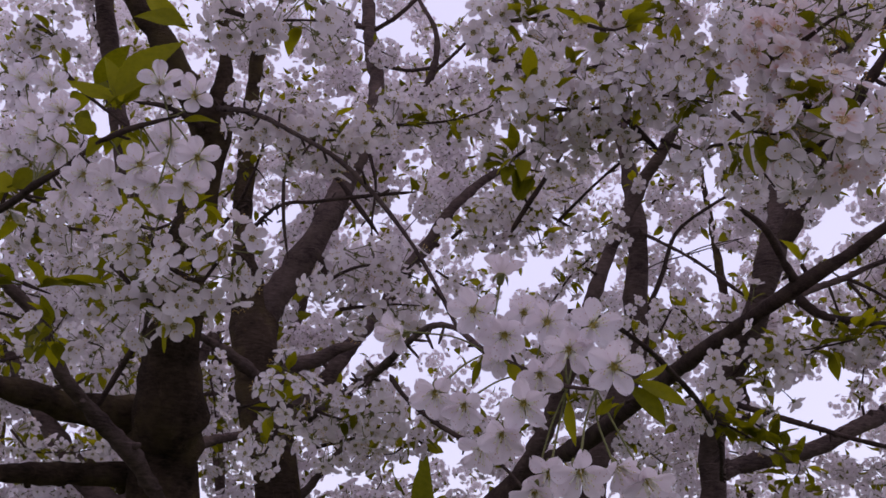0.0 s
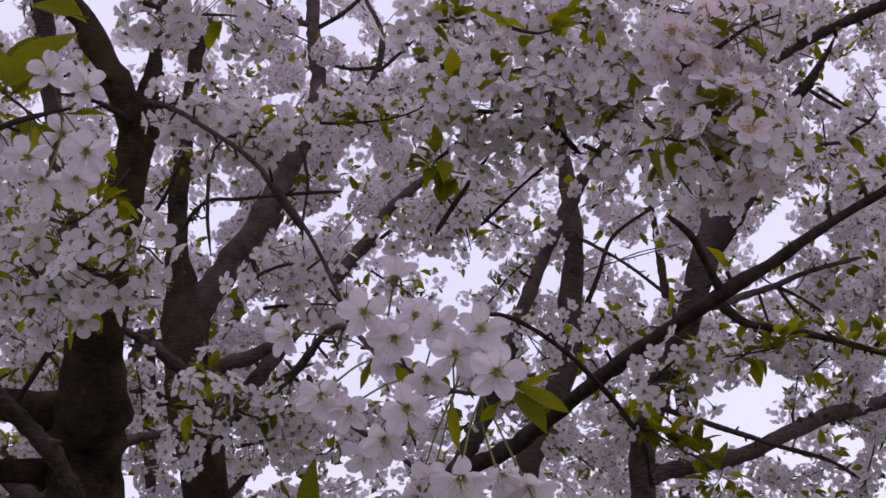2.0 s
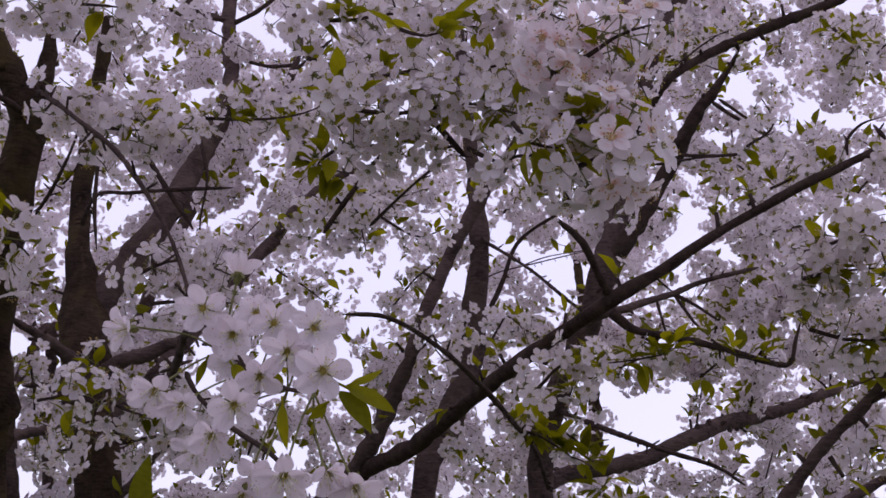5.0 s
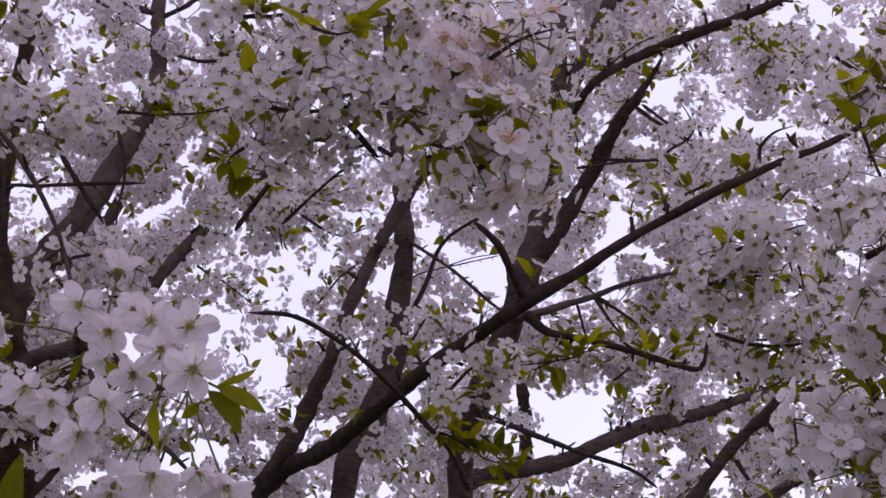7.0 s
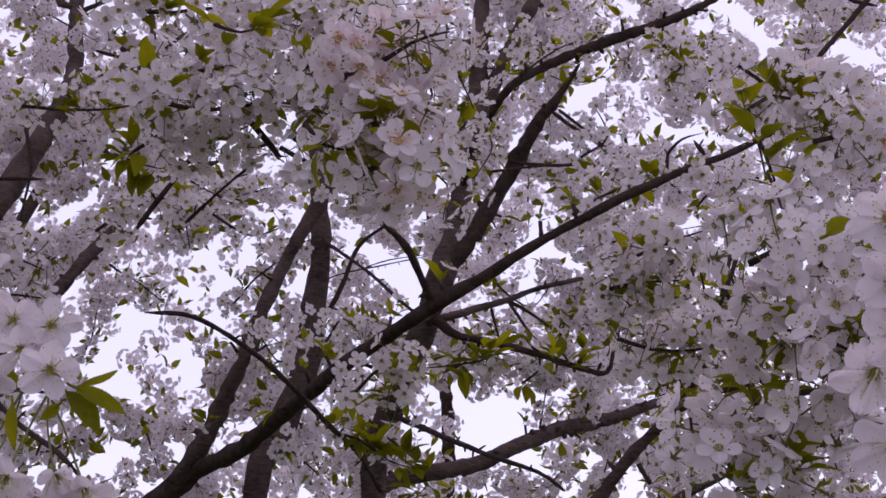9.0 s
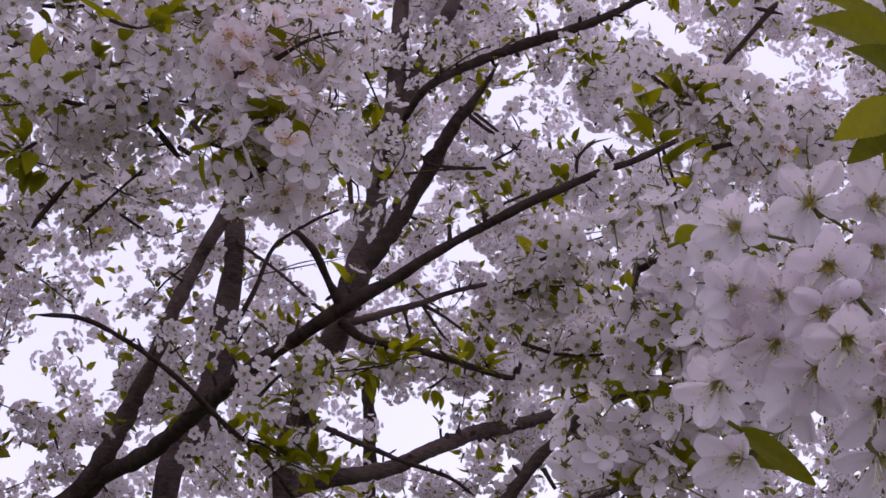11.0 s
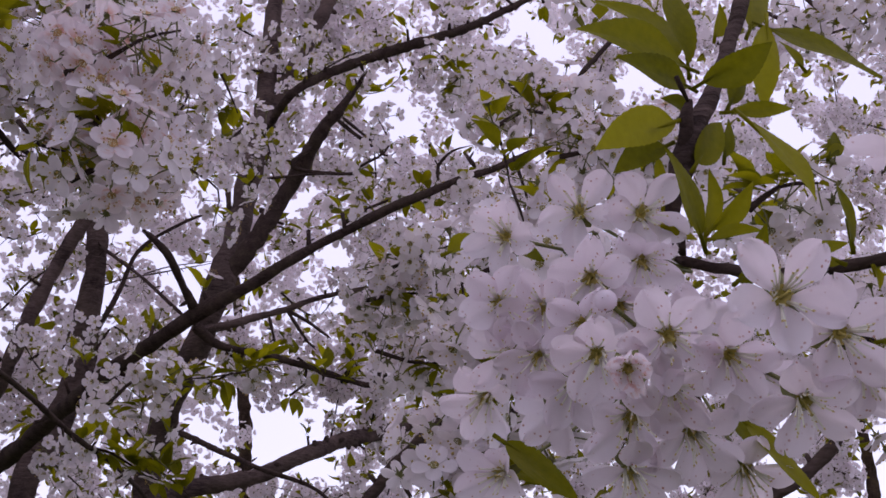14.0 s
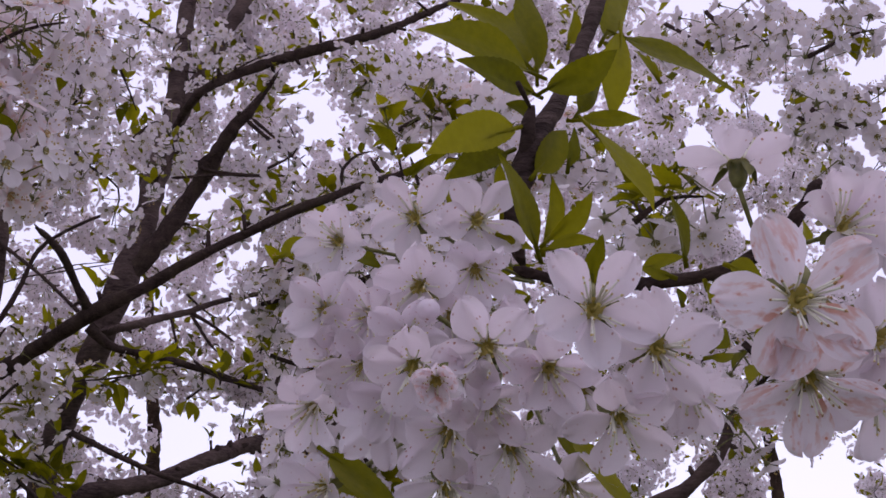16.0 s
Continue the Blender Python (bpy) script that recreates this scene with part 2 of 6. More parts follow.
def limb(name, tree, *pts, mat=None, label="", rugged=0.0, rough=0.0):
    """A trunk, limb or twig through rows of x, y, z, radius."""
    thick = max(p[3] for p in pts)
    step = 0.0035 if rugged else max(0.009, min(0.03, thick * 0.7))
    line = curve_points(pts, step)
    seed = WOOD_RND.uniform(0, 90)
    for i, q in enumerate(line):
        if 0 < i < len(line) - 1:
            c = Vector(q[:3])
            k = 0.22 * q[3] + 0.0012
            q[:3] += 0.6 * k * np.array(noise.noise_vector(c * 9 + Vector((seed, 0, 0))))
            q[3] *= 1 + 0.16 * noise.noise(c * 22 + Vector((0, seed, 0)))
    if thick < 0.03 and len(line) > 3:
        line[-1][3] *= 0.3
        line[-2][3] *= 0.7
    if thick < 0.008:
        line[0][3] *= 0.4
    bu = Build()
    tube(bu, line, 18 if rugged else 16 if thick > 0.03 else 10 if thick > 0.008 else 7, 0, rugged or rough or (0.24 if thick > 0.012 else 0.2), seed)
    if thick < 0.03:  # spurs and bud scars
        for q, nx in zip(line[2:-1:3], line[3::3]):
            d = Vector(nx[:3] - q[:3]).normalized()
            o = d.orthogonal().normalized()
            o.rotate(Matrix.Rotation(WOOD_RND.uniform(0, 6.28), 3, d))
            if WOOD_RND.random() < (0.12 if rugged else 0.5):
                c, r = Vector(q[:3]), q[3]
                e = o * WOOD_RND.uniform(0.006, 0.016) + d * 0.004
                tube(bu, [np.array((*(c + o * r * 0.5), r * 0.45)), np.array((*(c + o * r + e * 0.6), r * 0.32 + 0.0006)), np.array((*(c + o * r + e), 0.0009))], 5, 0)
    me = bu.mesh(name, mat or (BARK_DARK if thick > 0.045 else BARK if thick > 0.009 else BARK_TWIG))
    ob = place(name, me, tree, Matrix(), label)
    return ob


# flowers seen from half a metre to two metres: one mesh each, in several stages
def flower_mesh(seed, nu, nv, stamens, stalk, blush=False):
    rnd = random.Random(seed)
    bu = Build()
    open_by = rnd.choice((0, 4, 8, 14, 24))
    for k in range(5):
        vs, fs = petal_grid(0.0160 * rnd.uniform(0.9, 1.06), 0.0132 * rnd.uniform(0.9, 1.06), nu, nv, 0.28, 0.06, rnd)
        lift = radians(open_by + rnd.uniform(-9, 9))
        m = Matrix.Rotation(radians(72 * k + rnd.uniform(-5, 5)), 4, "Z") @ Matrix.Translation((0, 0.0020, 0.0006 * (k % 2))) @ Matrix.Rotation(lift, 4, "X") @ Matrix.Rotation(rnd.uniform(-0.12, 0.12), 4, "Y")
        bu.add(vs, fs, 0, m)
    ring = [(0.0036 * math.cos(a), 0.0036 * math.sin(a), 0.0016) for a in np.linspace(0, 2 * math.pi, 9)[:-1]]
    bu.add(ring + [(0, 0, -0.0002)], [(i, (i + 1) % 8, 8) for i in range(8)], 4)
    bu.add([(x * 1.0, y * 1.0, z) for x, y, z in ring] + [(0, 0, -0.0065)], [((i + 1) % 8, i, 8) for i in range(8)], 1)
    for k in range(5):  # sepals, bent back
        a = radians(72 * k + 36)
        m = Matrix.Rotation(a, 4, "Z") @ Matrix.Translation((0, 0.0026, 0.0)) @ Matrix.Rotation(radians(-35), 4, "X")
        bu.add([(-0.0018, 0, 0), (0.0018, 0, 0), (0, 0.006, 0)], [(0, 1, 2)], 1, m)
    for k in range(stamens):
        a, tilt, ln = rnd.uniform(0, 6.28), radians(rnd.uniform(6, 60)), rnd.uniform(0.0075, 0.0115)
        m = Matrix.Rotation(a, 4, "Z") @ Matrix.Translation((0.0016, 0, 0.0006)) @ Matrix.Rotation(tilt, 4, "Y")
        r = 0.00016
        bu.add([(r, 0, 0), (-r, r, 0), (-r, -r, 0), (0, 0, ln)], [(0, 1, 3), (1, 2, 3), (2, 0, 3)], 2, m)
        s = 0.00100
        bu.add([(s, 0, ln), (-s, 0, ln), (0, s, ln), (0, -s, ln), (0, 0, ln + s * 1.3), (0, 0, ln - s)],
               [(0, 2, 4), (2, 1, 4), (1, 3, 4), (3, 0, 4), (2, 0, 5), (1, 2, 5), (3, 1, 5), (0, 3, 5)], 3, m)
    if stalk:
        b = rnd.uniform(-0.3, 0.3)
        tube(bu, [np.array((b * 0.012 * t * t, 0.004 * t * t, -0.005 - 0.03 * t, 0.00065 + 0.0003 * (t == 0))) for t in (0, 0.33, 0.66, 1)], 5, 1)
    return bu.mesh("flower", PETAL_BLUSH_SMALL if blush else PETAL, CALYX, FILAMENT, RUST if blush else STAMEN, RUST if blush else EYE)


FLOWERS = [flower_mesh(100 + i, 4, 4, 9, True) for i in range(9)]
FLOWERS_BLUSH = [flower_mesh(200 + i, 4, 4, 10, True, True) for i in range(4)]


def small_leaf(seed):
    rnd = random.Random(seed)
    bu = Build()
    ln = rnd.uniform(0.028, 0.046)
    vs, fs = leaf_grid(ln, ln * rnd.uniform(0.42, 0.55), 6, rnd.uniform(0.2, 0.6), rnd.uniform(0.05, 0.4), rnd)
    bu.add(vs, fs, 0, Matrix.Translation((0, 0.006, 0)))
    tube(bu, [np.array((0, 0, 0, 0.0007)), np.array((0, 0.008, 0, 0.0006))], 4, 0)
    return bu.mesh("leaf", LEAF)


LEAVES = [small_leaf(300 + i) for i in range(6)]
GROW = random.Random(21)


def unit(rnd):
    while True:
        v = Vector((rnd.uniform(-1, 1), rnd.uniform(-1, 1), rnd.uniform(-1, 1)))
        if 0.1 < v.length < 1:
            return v.normalized()


def bough(tree, count, spread, size, *pts, blush=0.0, leaves=0.28, thick=0.0032, gap=0.62, bare=0.0):
    """A flowering branch: a thin stem, with umbels of flowers and tufts of young leaves along it."""
    rnd = GROW
    rows = [(*p, thick * (1 - 0.7 * i / max(1, len(pts) - 1))) for i, p in enumerate(pts)]
    line = curve_points(rows, 0.02)
    bu = Build()
    for i, q in enumerate(line):
        q[:3] += 0.006 * np.array(noise.noise_vector(Vector(q[:3]) * 14))
    tube(bu, line, 7, 0, 0.1, rnd.uniform(0, 50))
    stem = place("branch", bu.mesh("branch", BARK_TWIG), tree)
    taken = []
    for k in range(count):
        w = (k + rnd.uniform(0.1, 0.9)) / count * (len(line) - 1)
        i = min(len(line) - 2, int(w))
        c = Vector(line[i][:3]).lerp(Vector(line[i + 1][:3]), w - i)
        along = Vector(line[i + 1][:3] - line[i][:3]).normalized()
        axis = unit(rnd)
        axis = (axis - along * axis.dot(along) * 0.7).normalized()
        for j in range(0 if rnd.random() < bare else rnd.choice((3, 4, 4, 5))):
            d = (axis * 0.75 + unit(rnd) * 0.85).normalized()
            p = c + d * spread * rnd.uniform(0.55, 1.1)
            s = size * rnd.uniform(0.88, 1.1)
            if any((p - o).length < 0.0345 * s * gap for o in taken):
                continue
            taken.append(p)
            n = (d * 0.8 + unit(rnd) * 0.45 + Vector((0, -0.12, -0.1))).normalized()
            me = rnd.choice(FLOWERS_BLUSH if rnd.random() < blush else FLOWERS)
            place("flower", me, stem, Matrix.Translation(p) @ facing(n, rnd.uniform(0, 6.28)) @ Matrix.Scale(s, 4))
        if rnd.random() < leaves:
            tuft = (axis * -0.3 + unit(rnd) + Vector((0, 0, 0.5))).normalized()
            for j in range(rnd.choice((2, 3, 4))):
                d = (tuft + unit(rnd) * 0.7).normalized()
                turn = d.to_track_quat("Y", "Z").to_matrix().to_4x4()
                place("leaf", rnd.choice(LEAVES), stem, Matrix.Translation(c + d * 0.006) @ turn @ Matrix.Scale(size * rnd.uniform(0.55, 1.0), 4))
    return stem


# the nearest flowers: every petal a piece of its own
def near_petal(seed, mat):
    rnd = random.Random(seed)
    bu = Build()
    vs, fs = petal_grid(0.0170 * rnd.uniform(0.92, 1.05), 0.0136 * rnd.uniform(0.82, 1.08), 9, 10, rnd.uniform(0.15, 0.6), rnd.uniform(0.04, 0.11), rnd, rnd.uniform(0.02, 0.1))
    bu.add(vs, fs)
    return bu.mesh("petal", mat)


def near_stamens(seed, tip):
    rnd = random.Random(seed)
    bu = Build()
    for k in range(21):
        a, tilt, ln = rnd.uniform(0, 6.28), rnd.uniform(5, 44), rnd.uniform(0.0075, 0.0118)
        d = Vector((math.sin(radians(tilt)) * math.cos(a), math.sin(radians(tilt)) * math.sin(a), math.cos(radians(tilt))))
        b = Vector((0.0022 * math.cos(a), 0.0022 * math.sin(a), 0.0))
        mid = b + d * ln * 0.55 + Vector((0, 0, 0.0006))
        e = b + d * ln
        tube(bu, [np.array((*b, 0.00012)), np.array((*mid, 0.0001)), np.array((*e, 0.00008))], 5, 0)
        m = Matrix.Translation(e) @ facing(d + unit(rnd) * 0.5)
        s = 0.00058
        bu.add([(s * x, s * y, s * z) for x, y, z in ((0.7, 0, 0), (-0.7, 0, 0), (0, 0.7, 0), (0, -0.7, 0), (0, 0, 1.4), (0, 0, -1.2))],
               [(0, 2, 4), (2, 1, 4), (1, 3, 4), (3, 0, 4), (2, 0, 5), (1, 2, 5), (3, 1, 5), (0, 3, 5)], 1, m)
    tube(bu, [np.array((0, 0, -0.001, 0.0009)), np.array((0, 0, 0.002, 0.0004)), np.array((0.0004, 0, 0.0095, 0.0003)), np.array((0.0004, 0, 0.0102, 0.0007))], 6, 2)
    n = 12
    prof = [(0.0012, 0.0036), (0.0002, 0.0024), (-0.0008, 0.0)]
    vs = [(r * math.cos(2 * math.pi * k / n), r * math.sin(2 * math.pi * k / n), z) for z, r in prof for k in range(n)]
    bu.add(vs, [(i * n + k, (i + 1) * n + k, (i + 1) * n + (k + 1) % n, i * n + (k + 1) % n) for i in range(2) for k in range(n)], 2)
    return bu.mesh("stamen_tuft", FILAMENT, tip, THROAT)


def near_calyx(seed):
    rnd = random.Random(seed)
    bu = Build()
    prof = [(-0.0078, 0.0008), (-0.0068, 0.0021), (-0.004, 0.0030), (-0.001, 0.0030), (0.0008, 0.0037), (0.0006, 0.0030), (-0.0014, 0.0020), (-0.0016, 0.0)]
    n = 12
    vs = [(r * math.cos(2 * math.pi * k / n), r * math.sin(2 * math.pi * k / n), z) for z, r in prof for k in range(n)]
    bu.add(vs, [(i * n + k, i * n + (k + 1) % n, (i + 1) * n + (k + 1) % n, (i + 1) * n + k) for i in range(len(prof) - 1) for k in range(n)])
    for k in range(5):
        vs, fs = leaf_grid(0.0075, 0.0042, 5, 0.2, 0.3, rnd)
        bu.add(vs, fs, 0, Matrix.Rotation(radians(72 * k + 36), 4, "Z") @ Matrix.Translation((0, 0.0030, 0.0002)) @ Matrix.Rotation(radians(-rnd.uniform(20, 60)), 4, "X"))
    return bu.mesh("flower", CALYX)


NEAR = [([near_petal(400 + i, m) for i in range(10)], [near_stamens(420 + i, t) for i in range(3)]) for m, t in ((PETAL_NEAR, ANTHER), (PETAL_BLUSH, RUST))]
CUPS = [near_calyx(440 + i) for i in range(3)]
OPEN = random.Random(31)
NODE = {}


def flower(branch, p, n, size=1.0, opened=0.0, tint=0, spin=None, tilt=0.08):
    """One near flower, looking along n, its first petal turned by spin degrees, on a stalk from the branch's nearest knot."""
    rnd = OPEN
    p, n = Vector(p), (Vector(n).normalized() + tilt * unit(rnd)).normalized()
    size *= rnd.uniform(0.95, 1.03)
    turn = rnd.uniform(0, 6.28) if spin is None else radians(spin)
    m = Matrix.Translation(p) @ facing(n, turn) @ Matrix.Scale(size, 4)
    cup = place("flower", rnd.choice(CUPS), branch, m, "white cherry flower with rusty blotches" if tint else "")
    petals, stamens = NEAR[tint]
    base = 10 + opened + rnd.choice((-5, 0, 4, 9))
    for k in range(5):
        lift = radians(base + rnd.uniform(-11, 11))
        pm = Matrix.Rotation(radians(72 * k + rnd.uniform(-6, 6)), 4, "Z") @ Matrix.Translation((0, 0.0026, 0.0008 + 0.0005 * (k % 2))) @ Matrix.Rotation(lift, 4, "X") @ Matrix.Rotation(rnd.uniform(-0.15, 0.15), 4, "Y")
        place("petal", rnd.choice(petals), cup, pm)
    place("stamen_tuft", rnd.choice(stamens), cup)
    root = p - n * 0.0078 * size
    knot = min(NODE[branch], key=lambda q: (q - (root - n * 0.02)).length)
    reach = (knot - root).length
    mid = root.lerp(knot, 0.45) - n * min(0.012, reach * 0.3)
    bu = Build()
    tube(bu, curve_points([(*root, 0.0009 * size), (*mid, 0.0007 * size), (*knot, 0.0008 * size)], 0.005), 7, 0)
    place("stalk", bu.mesh("stalk", CALYX), branch)
    return cup


def bud(branch, p, r):
    """A round unopened flower bud on its stalk."""
    p = Vector(p)
    knot = min(NODE[branch], key=lambda q: (q - p).length)
    n = (p - knot).normalized()
    bu = Build()
    ring = 12
    prof = [(-1.5, 0.25), (-1.1, 0.55), (-0.8, 0.75), (-0.3, 0.98), (0.2, 1.0), (0.6, 0.82), (0.9, 0.45), (1.0, 0.05)]
    vs = [(r * w * math.cos(2 * math.pi * k / ring) * (1 + 0.04 * (k % 3)), r * w * math.sin(2 * math.pi * k / ring), r * z) for z, w in prof for k in range(ring)]
    fs = [(i * ring + k, i * ring + (k + 1) % ring, (i + 1) * ring + (k + 1) % ring, (i + 1) * ring + k) for i in range(len(prof) - 1) for k in range(ring)]
    bu.add(vs, fs[:2 * ring], 1), bu.add(vs, fs[2 * ring:], 0)
    tube(bu, [np.array((0, 0, -1.4 * r, 0.0009)), np.array((0, 0.001, -(p - knot).length, 0.0008))], 6, 1)
    return place("flower_bud", bu.mesh("flower_bud", PETAL_NEAR, CALYX), branch, Matrix.Translation(p) @ facing(n), "round white flower bud, still closed")


def knots(branch, *pts):
    NODE[branch] = [Vector(p) for p in pts]


BLADE = random.Random(41)


def blade(branch, base, tip, width, roll=0.0):
    """A large young leaf from base to tip, toothed and folded along its rib."""
    rnd = BLADE
    base, tip = Vector(base), Vector(tip)
    d = tip - base
    ln = d.length
    bu = Build()
    vs, fs = leaf_grid(ln * 0.96, max(width * 1.02, 0.24 * ln), 26, rnd.uniform(0.08, 0.3), rnd.uniform(0.05, 0.16), rnd, 0.03, 6)
    bu.add(vs, fs, 0, Matrix.Translation((0, 0.04 * ln, 0)))
    tube(bu, [np.array((0, -0.12 * ln, 0.0, 0.0008)), np.array((0, 0.05 * ln, -0.0002, 0.0008)), np.array((0, 0.45 * ln, -0.0006 - 0.02 * ln, 0.0004))], 6, 0)
    side = d.cross(Vector((0.25, -1, 0.2))).normalized()
    up = side.cross(d).normalized()
    m = Matrix((side, d.normalized(), up)).transposed().to_4x4()
    return place("leaf", bu.mesh("leaf", LEAF), branch, Matrix.Translation(base) @ m @ Matrix.Rotation(radians(roll + rnd.uniform(-14, 14)), 4, "Y"))


# ---- ground ----
def meadow():
    mat, nt, end = shader("orchard_grass")
    col = ramp_of(nt, noise_of(nt, 3, 6, 0.65).outputs["Fac"], (0.3, (0.03, 0.045, 0.012)), (0.7, (0.085, 0.11, 0.03)))
    col = mixed(nt, ramp_of(nt, noise_of(nt, 40, 3).outputs["Fac"], (0.6, (0, 0, 0)), (0.68, (0.7, 0.7, 0.7))), col, (0.5, 0.47, 0.48))
    pr = nt.nodes.new("ShaderNodeBsdfPrincipled")
    pr.inputs["Roughness"].default_value = 0.9
    nt.links.new(col, pr.inputs["Base Color"])
    nt.links.new(pr.outputs[0], end.inputs["Surface"])
    bu = Build()
    n, half = 40, 300.0
    ax = [half * abs(t) ** 3 * (1 if t > 0 else -1) for t in np.linspace(-1, 1, n + 1)]
    bu.add([(x, y, 0.04 * noise.noise(Vector((x, y, 0)) * 0.4) if max(abs(x), abs(y)) < 60 else 0) for y in ax for x in ax],
           [(j * (n + 1) + i, j * (n + 1) + i + 1, (j + 1) * (n + 1) + i + 1, (j + 1) * (n + 1) + i) for j in range(n) for i in range(n)])
    ob = new("ground", bu.mesh("ground", mat))
    return tagged(ob, "mown orchard grass with fallen white petals", "ground", kind="structure")


meadow()


def unseen_shade_tree(x, y):
    """Unseen orchard tree across the walk, added so its crown dims that side's light."""
    rnd = random.Random(int(100 * x) + 7)
    t = thing("cherry_tree", (x, y, 0), "unseen cherry tree across the path, round blossoming crown added for shade", group="blossoming orchard trees")
    bu = Build()
    tube(bu, curve_points([(x, y, -0.05, 0.12), (x + 0.03, y, 0.8, 0.09), (x - 0.04, y + 0.03, 1.6, 0.07), (x + 0.05, y, 2.8, 0.03)], 0.1), 12, 0, 0.1)
    for k in range(6):
        a = k * 1.05
        tube(bu, curve_points([(x, y, 1.3, 0.04), (x + 0.6 * math.cos(a), y + 0.6 * math.sin(a), 2.0, 0.025), (x + 1.2 * math.cos(a), y + 1.2 * math.sin(a), 2.9, 0.01)], 0.1), 8, 0, 0.1)
    place("trunk", bu.mesh("trunk", BARK_DARK), t)
    bu = Build()
    while len(bu.f) < 7000:
        d = unit(rnd)
        c = Vector((x, y, 2.5)) + Vector((d.x * 1.6, d.y * 1.5, d.z * 1.25)) * rnd.uniform(0.5, 1.0)
        if noise.noise(c * 1.8) < -0.15:
            continue
        for j in range(12):
            m = Matrix.Translation(c + unit(rnd) * 0.07) @ facing(unit(rnd)) @ Matrix.Scale(rnd.uniform(0.8, 1.2), 4)
            bu.add([(0, -0.018, 0), (0.017, 0, 0.004), (0, 0.018, 0), (-0.017, 0, 0.004)], [(0, 1, 2, 3)], 1 if rnd.random() < 0.2 else 0, m)
    crown_ob = place("crown", bu.mesh("crown", PETAL_FAR, LEAF_FAR), t)
    tagged(crown_ob, kind="stuff")


def shade_canopy(tree, clumps, seed, *box):
    """Unseen upper crown added over the walk to cast shade: many petals and leaves."""
    rnd = random.Random(seed)
    bu = Build()
    for k in range(clumps):
        c = Vector([rnd.uniform(a, e) for a, e in box])
        if noise.noise(c * 1.9) < -0.2:
            continue
        for j in range(34):
            m = Matrix.Translation(c + unit(rnd) * rnd.uniform(0.03, 0.10)) @ facing(unit(rnd)) @ Matrix.Scale(rnd.uniform(0.8, 1.2), 4)
            bu.add([(0, -0.018, 0), (0.017, 0, 0.004), (0, 0.018, 0), (-0.017, 0, 0.004)], [(0, 1, 2, 3)], 1 if rnd.random() < 0.25 else 0, m)
    tagged(place("crown", bu.mesh("crown", PETAL_FAR, LEAF_FAR), tree), kind="stuff")


unseen_shade_tree(-1.6, -2.6)
unseen_shade_tree(1.5, -2.9)
unseen_shade_tree(-3.4, -0.2)

# ---- the trees ----
# dark forked trunk with limbs to one side
dark_tree = thing("cherry_tree", (-0.53, 2.28, 0), "old cherry tree with dark mossy forked trunk in full white blossom", group="blossoming orchard trees")
limb("trunk", dark_tree, (-0.532, 2.28, -0.05, 0.107), (-0.532, 2.28, 0.979, 0.077), (-0.532, 2.28, 1.779, 0.069), (-0.511, 2.2, 1.929, 0.061), (-0.492, 2.1, 2.028, 0.052), (-0.455, 2, 2.131, 0.037), (-0.43, 1.95, 2.214, 0.031), (-0.407, 1.9, 2.296, 0.031), (-0.4, 1.88, 2.353, 0.036), (-0.402, 1.88, 2.389, 0.023))
limb("limb", dark_tree, (-0.403, 1.88, 2.321, 0.022), (-0.431, 1.86, 2.391, 0.024), (-0.468, 1.84, 2.454, 0.023), (-0.504, 1.82, 2.51, 0.02), (-0.542, 1.8, 2.563, 0.015), (-0.58, 1.8, 2.646, 0.011), mat=BARK_DARK)
limb("limb", dark_tree, (-0.402, 1.88, 2.316, 0.017), (-0.393, 1.88, 2.387, 0.019), (-0.383, 1.88, 2.45, 0.014), (-0.387, 1.89, 2.487, 0.01), (-0.394, 1.95, 2.596, 0.008), (-0.402, 2, 2.705, 0.006), mat=BARK_DARK)
limb("branch", dark_tree, (-0.408, 1.86, 2.332, 0.006), (-0.425, 1.8, 2.326, 0.005), (-0.452, 1.75, 2.322, 0.004), (-0.483, 1.7, 2.306, 0.003))
limb("limb", dark_tree, (-0.529, 2.33, 1.906, 0.021), (-0.575, 2.27, 1.919, 0.038), (-0.615, 2.22, 1.923, 0.035), (-0.688, 2.15, 1.929, 0.026), (-0.765, 2.05, 1.938, 0.021), (-0.843, 1.95, 1.949, 0.018), (-0.929, 1.85, 1.971, 0.014), mat=BARK_DARK)
limb("limb", dark_tree, (-0.521, 2.34, 1.835, 0.019), (-0.572, 2.29, 1.825, 0.026), (-0.614, 2.25, 1.819, 0.025), (-0.681, 2.2, 1.814, 0.021), (-0.766, 2.1, 1.799, 0.017), (-0.84, 2, 1.783, 0.015), (-0.913, 1.9, 1.773, 0.012), mat=BARK_DARK)
limb("branch", dark_tree, (-0.514, 2.24, 1.753, 0.012), (-0.545, 2.13, 1.83, 0.016), (-0.592, 2.05, 1.881, 0.014), (-0.63, 1.95, 1.94, 0.012), (-0.657, 1.9, 2.012, 0.012), (-0.692, 1.85, 2.052, 0.009), (-0.73, 1.8, 2.075, 0.007))
limb("branch", dark_tree, (-0.597, 2.05, 1.905, 0.005), (-0.548, 2, 1.961, 0.006), (-0.506, 1.95, 2.002, 0.004), (-0.475, 1.9, 2.041, 0.003))
limb("branch", dark_tree, (-0.494, 2.3, 1.88, 0.014), (-0.472, 2.4, 1.905, 0.011), (-0.429, 2.5, 1.936, 0.008), (-0.393, 2.6, 1.972, 0.004))
limb("branch", dark_tree, (-0.667, 1.9, 2.007, 0.005), (-0.698, 1.88, 2.016, 0.003), (-0.733, 1.85, 2.021, 0.002))
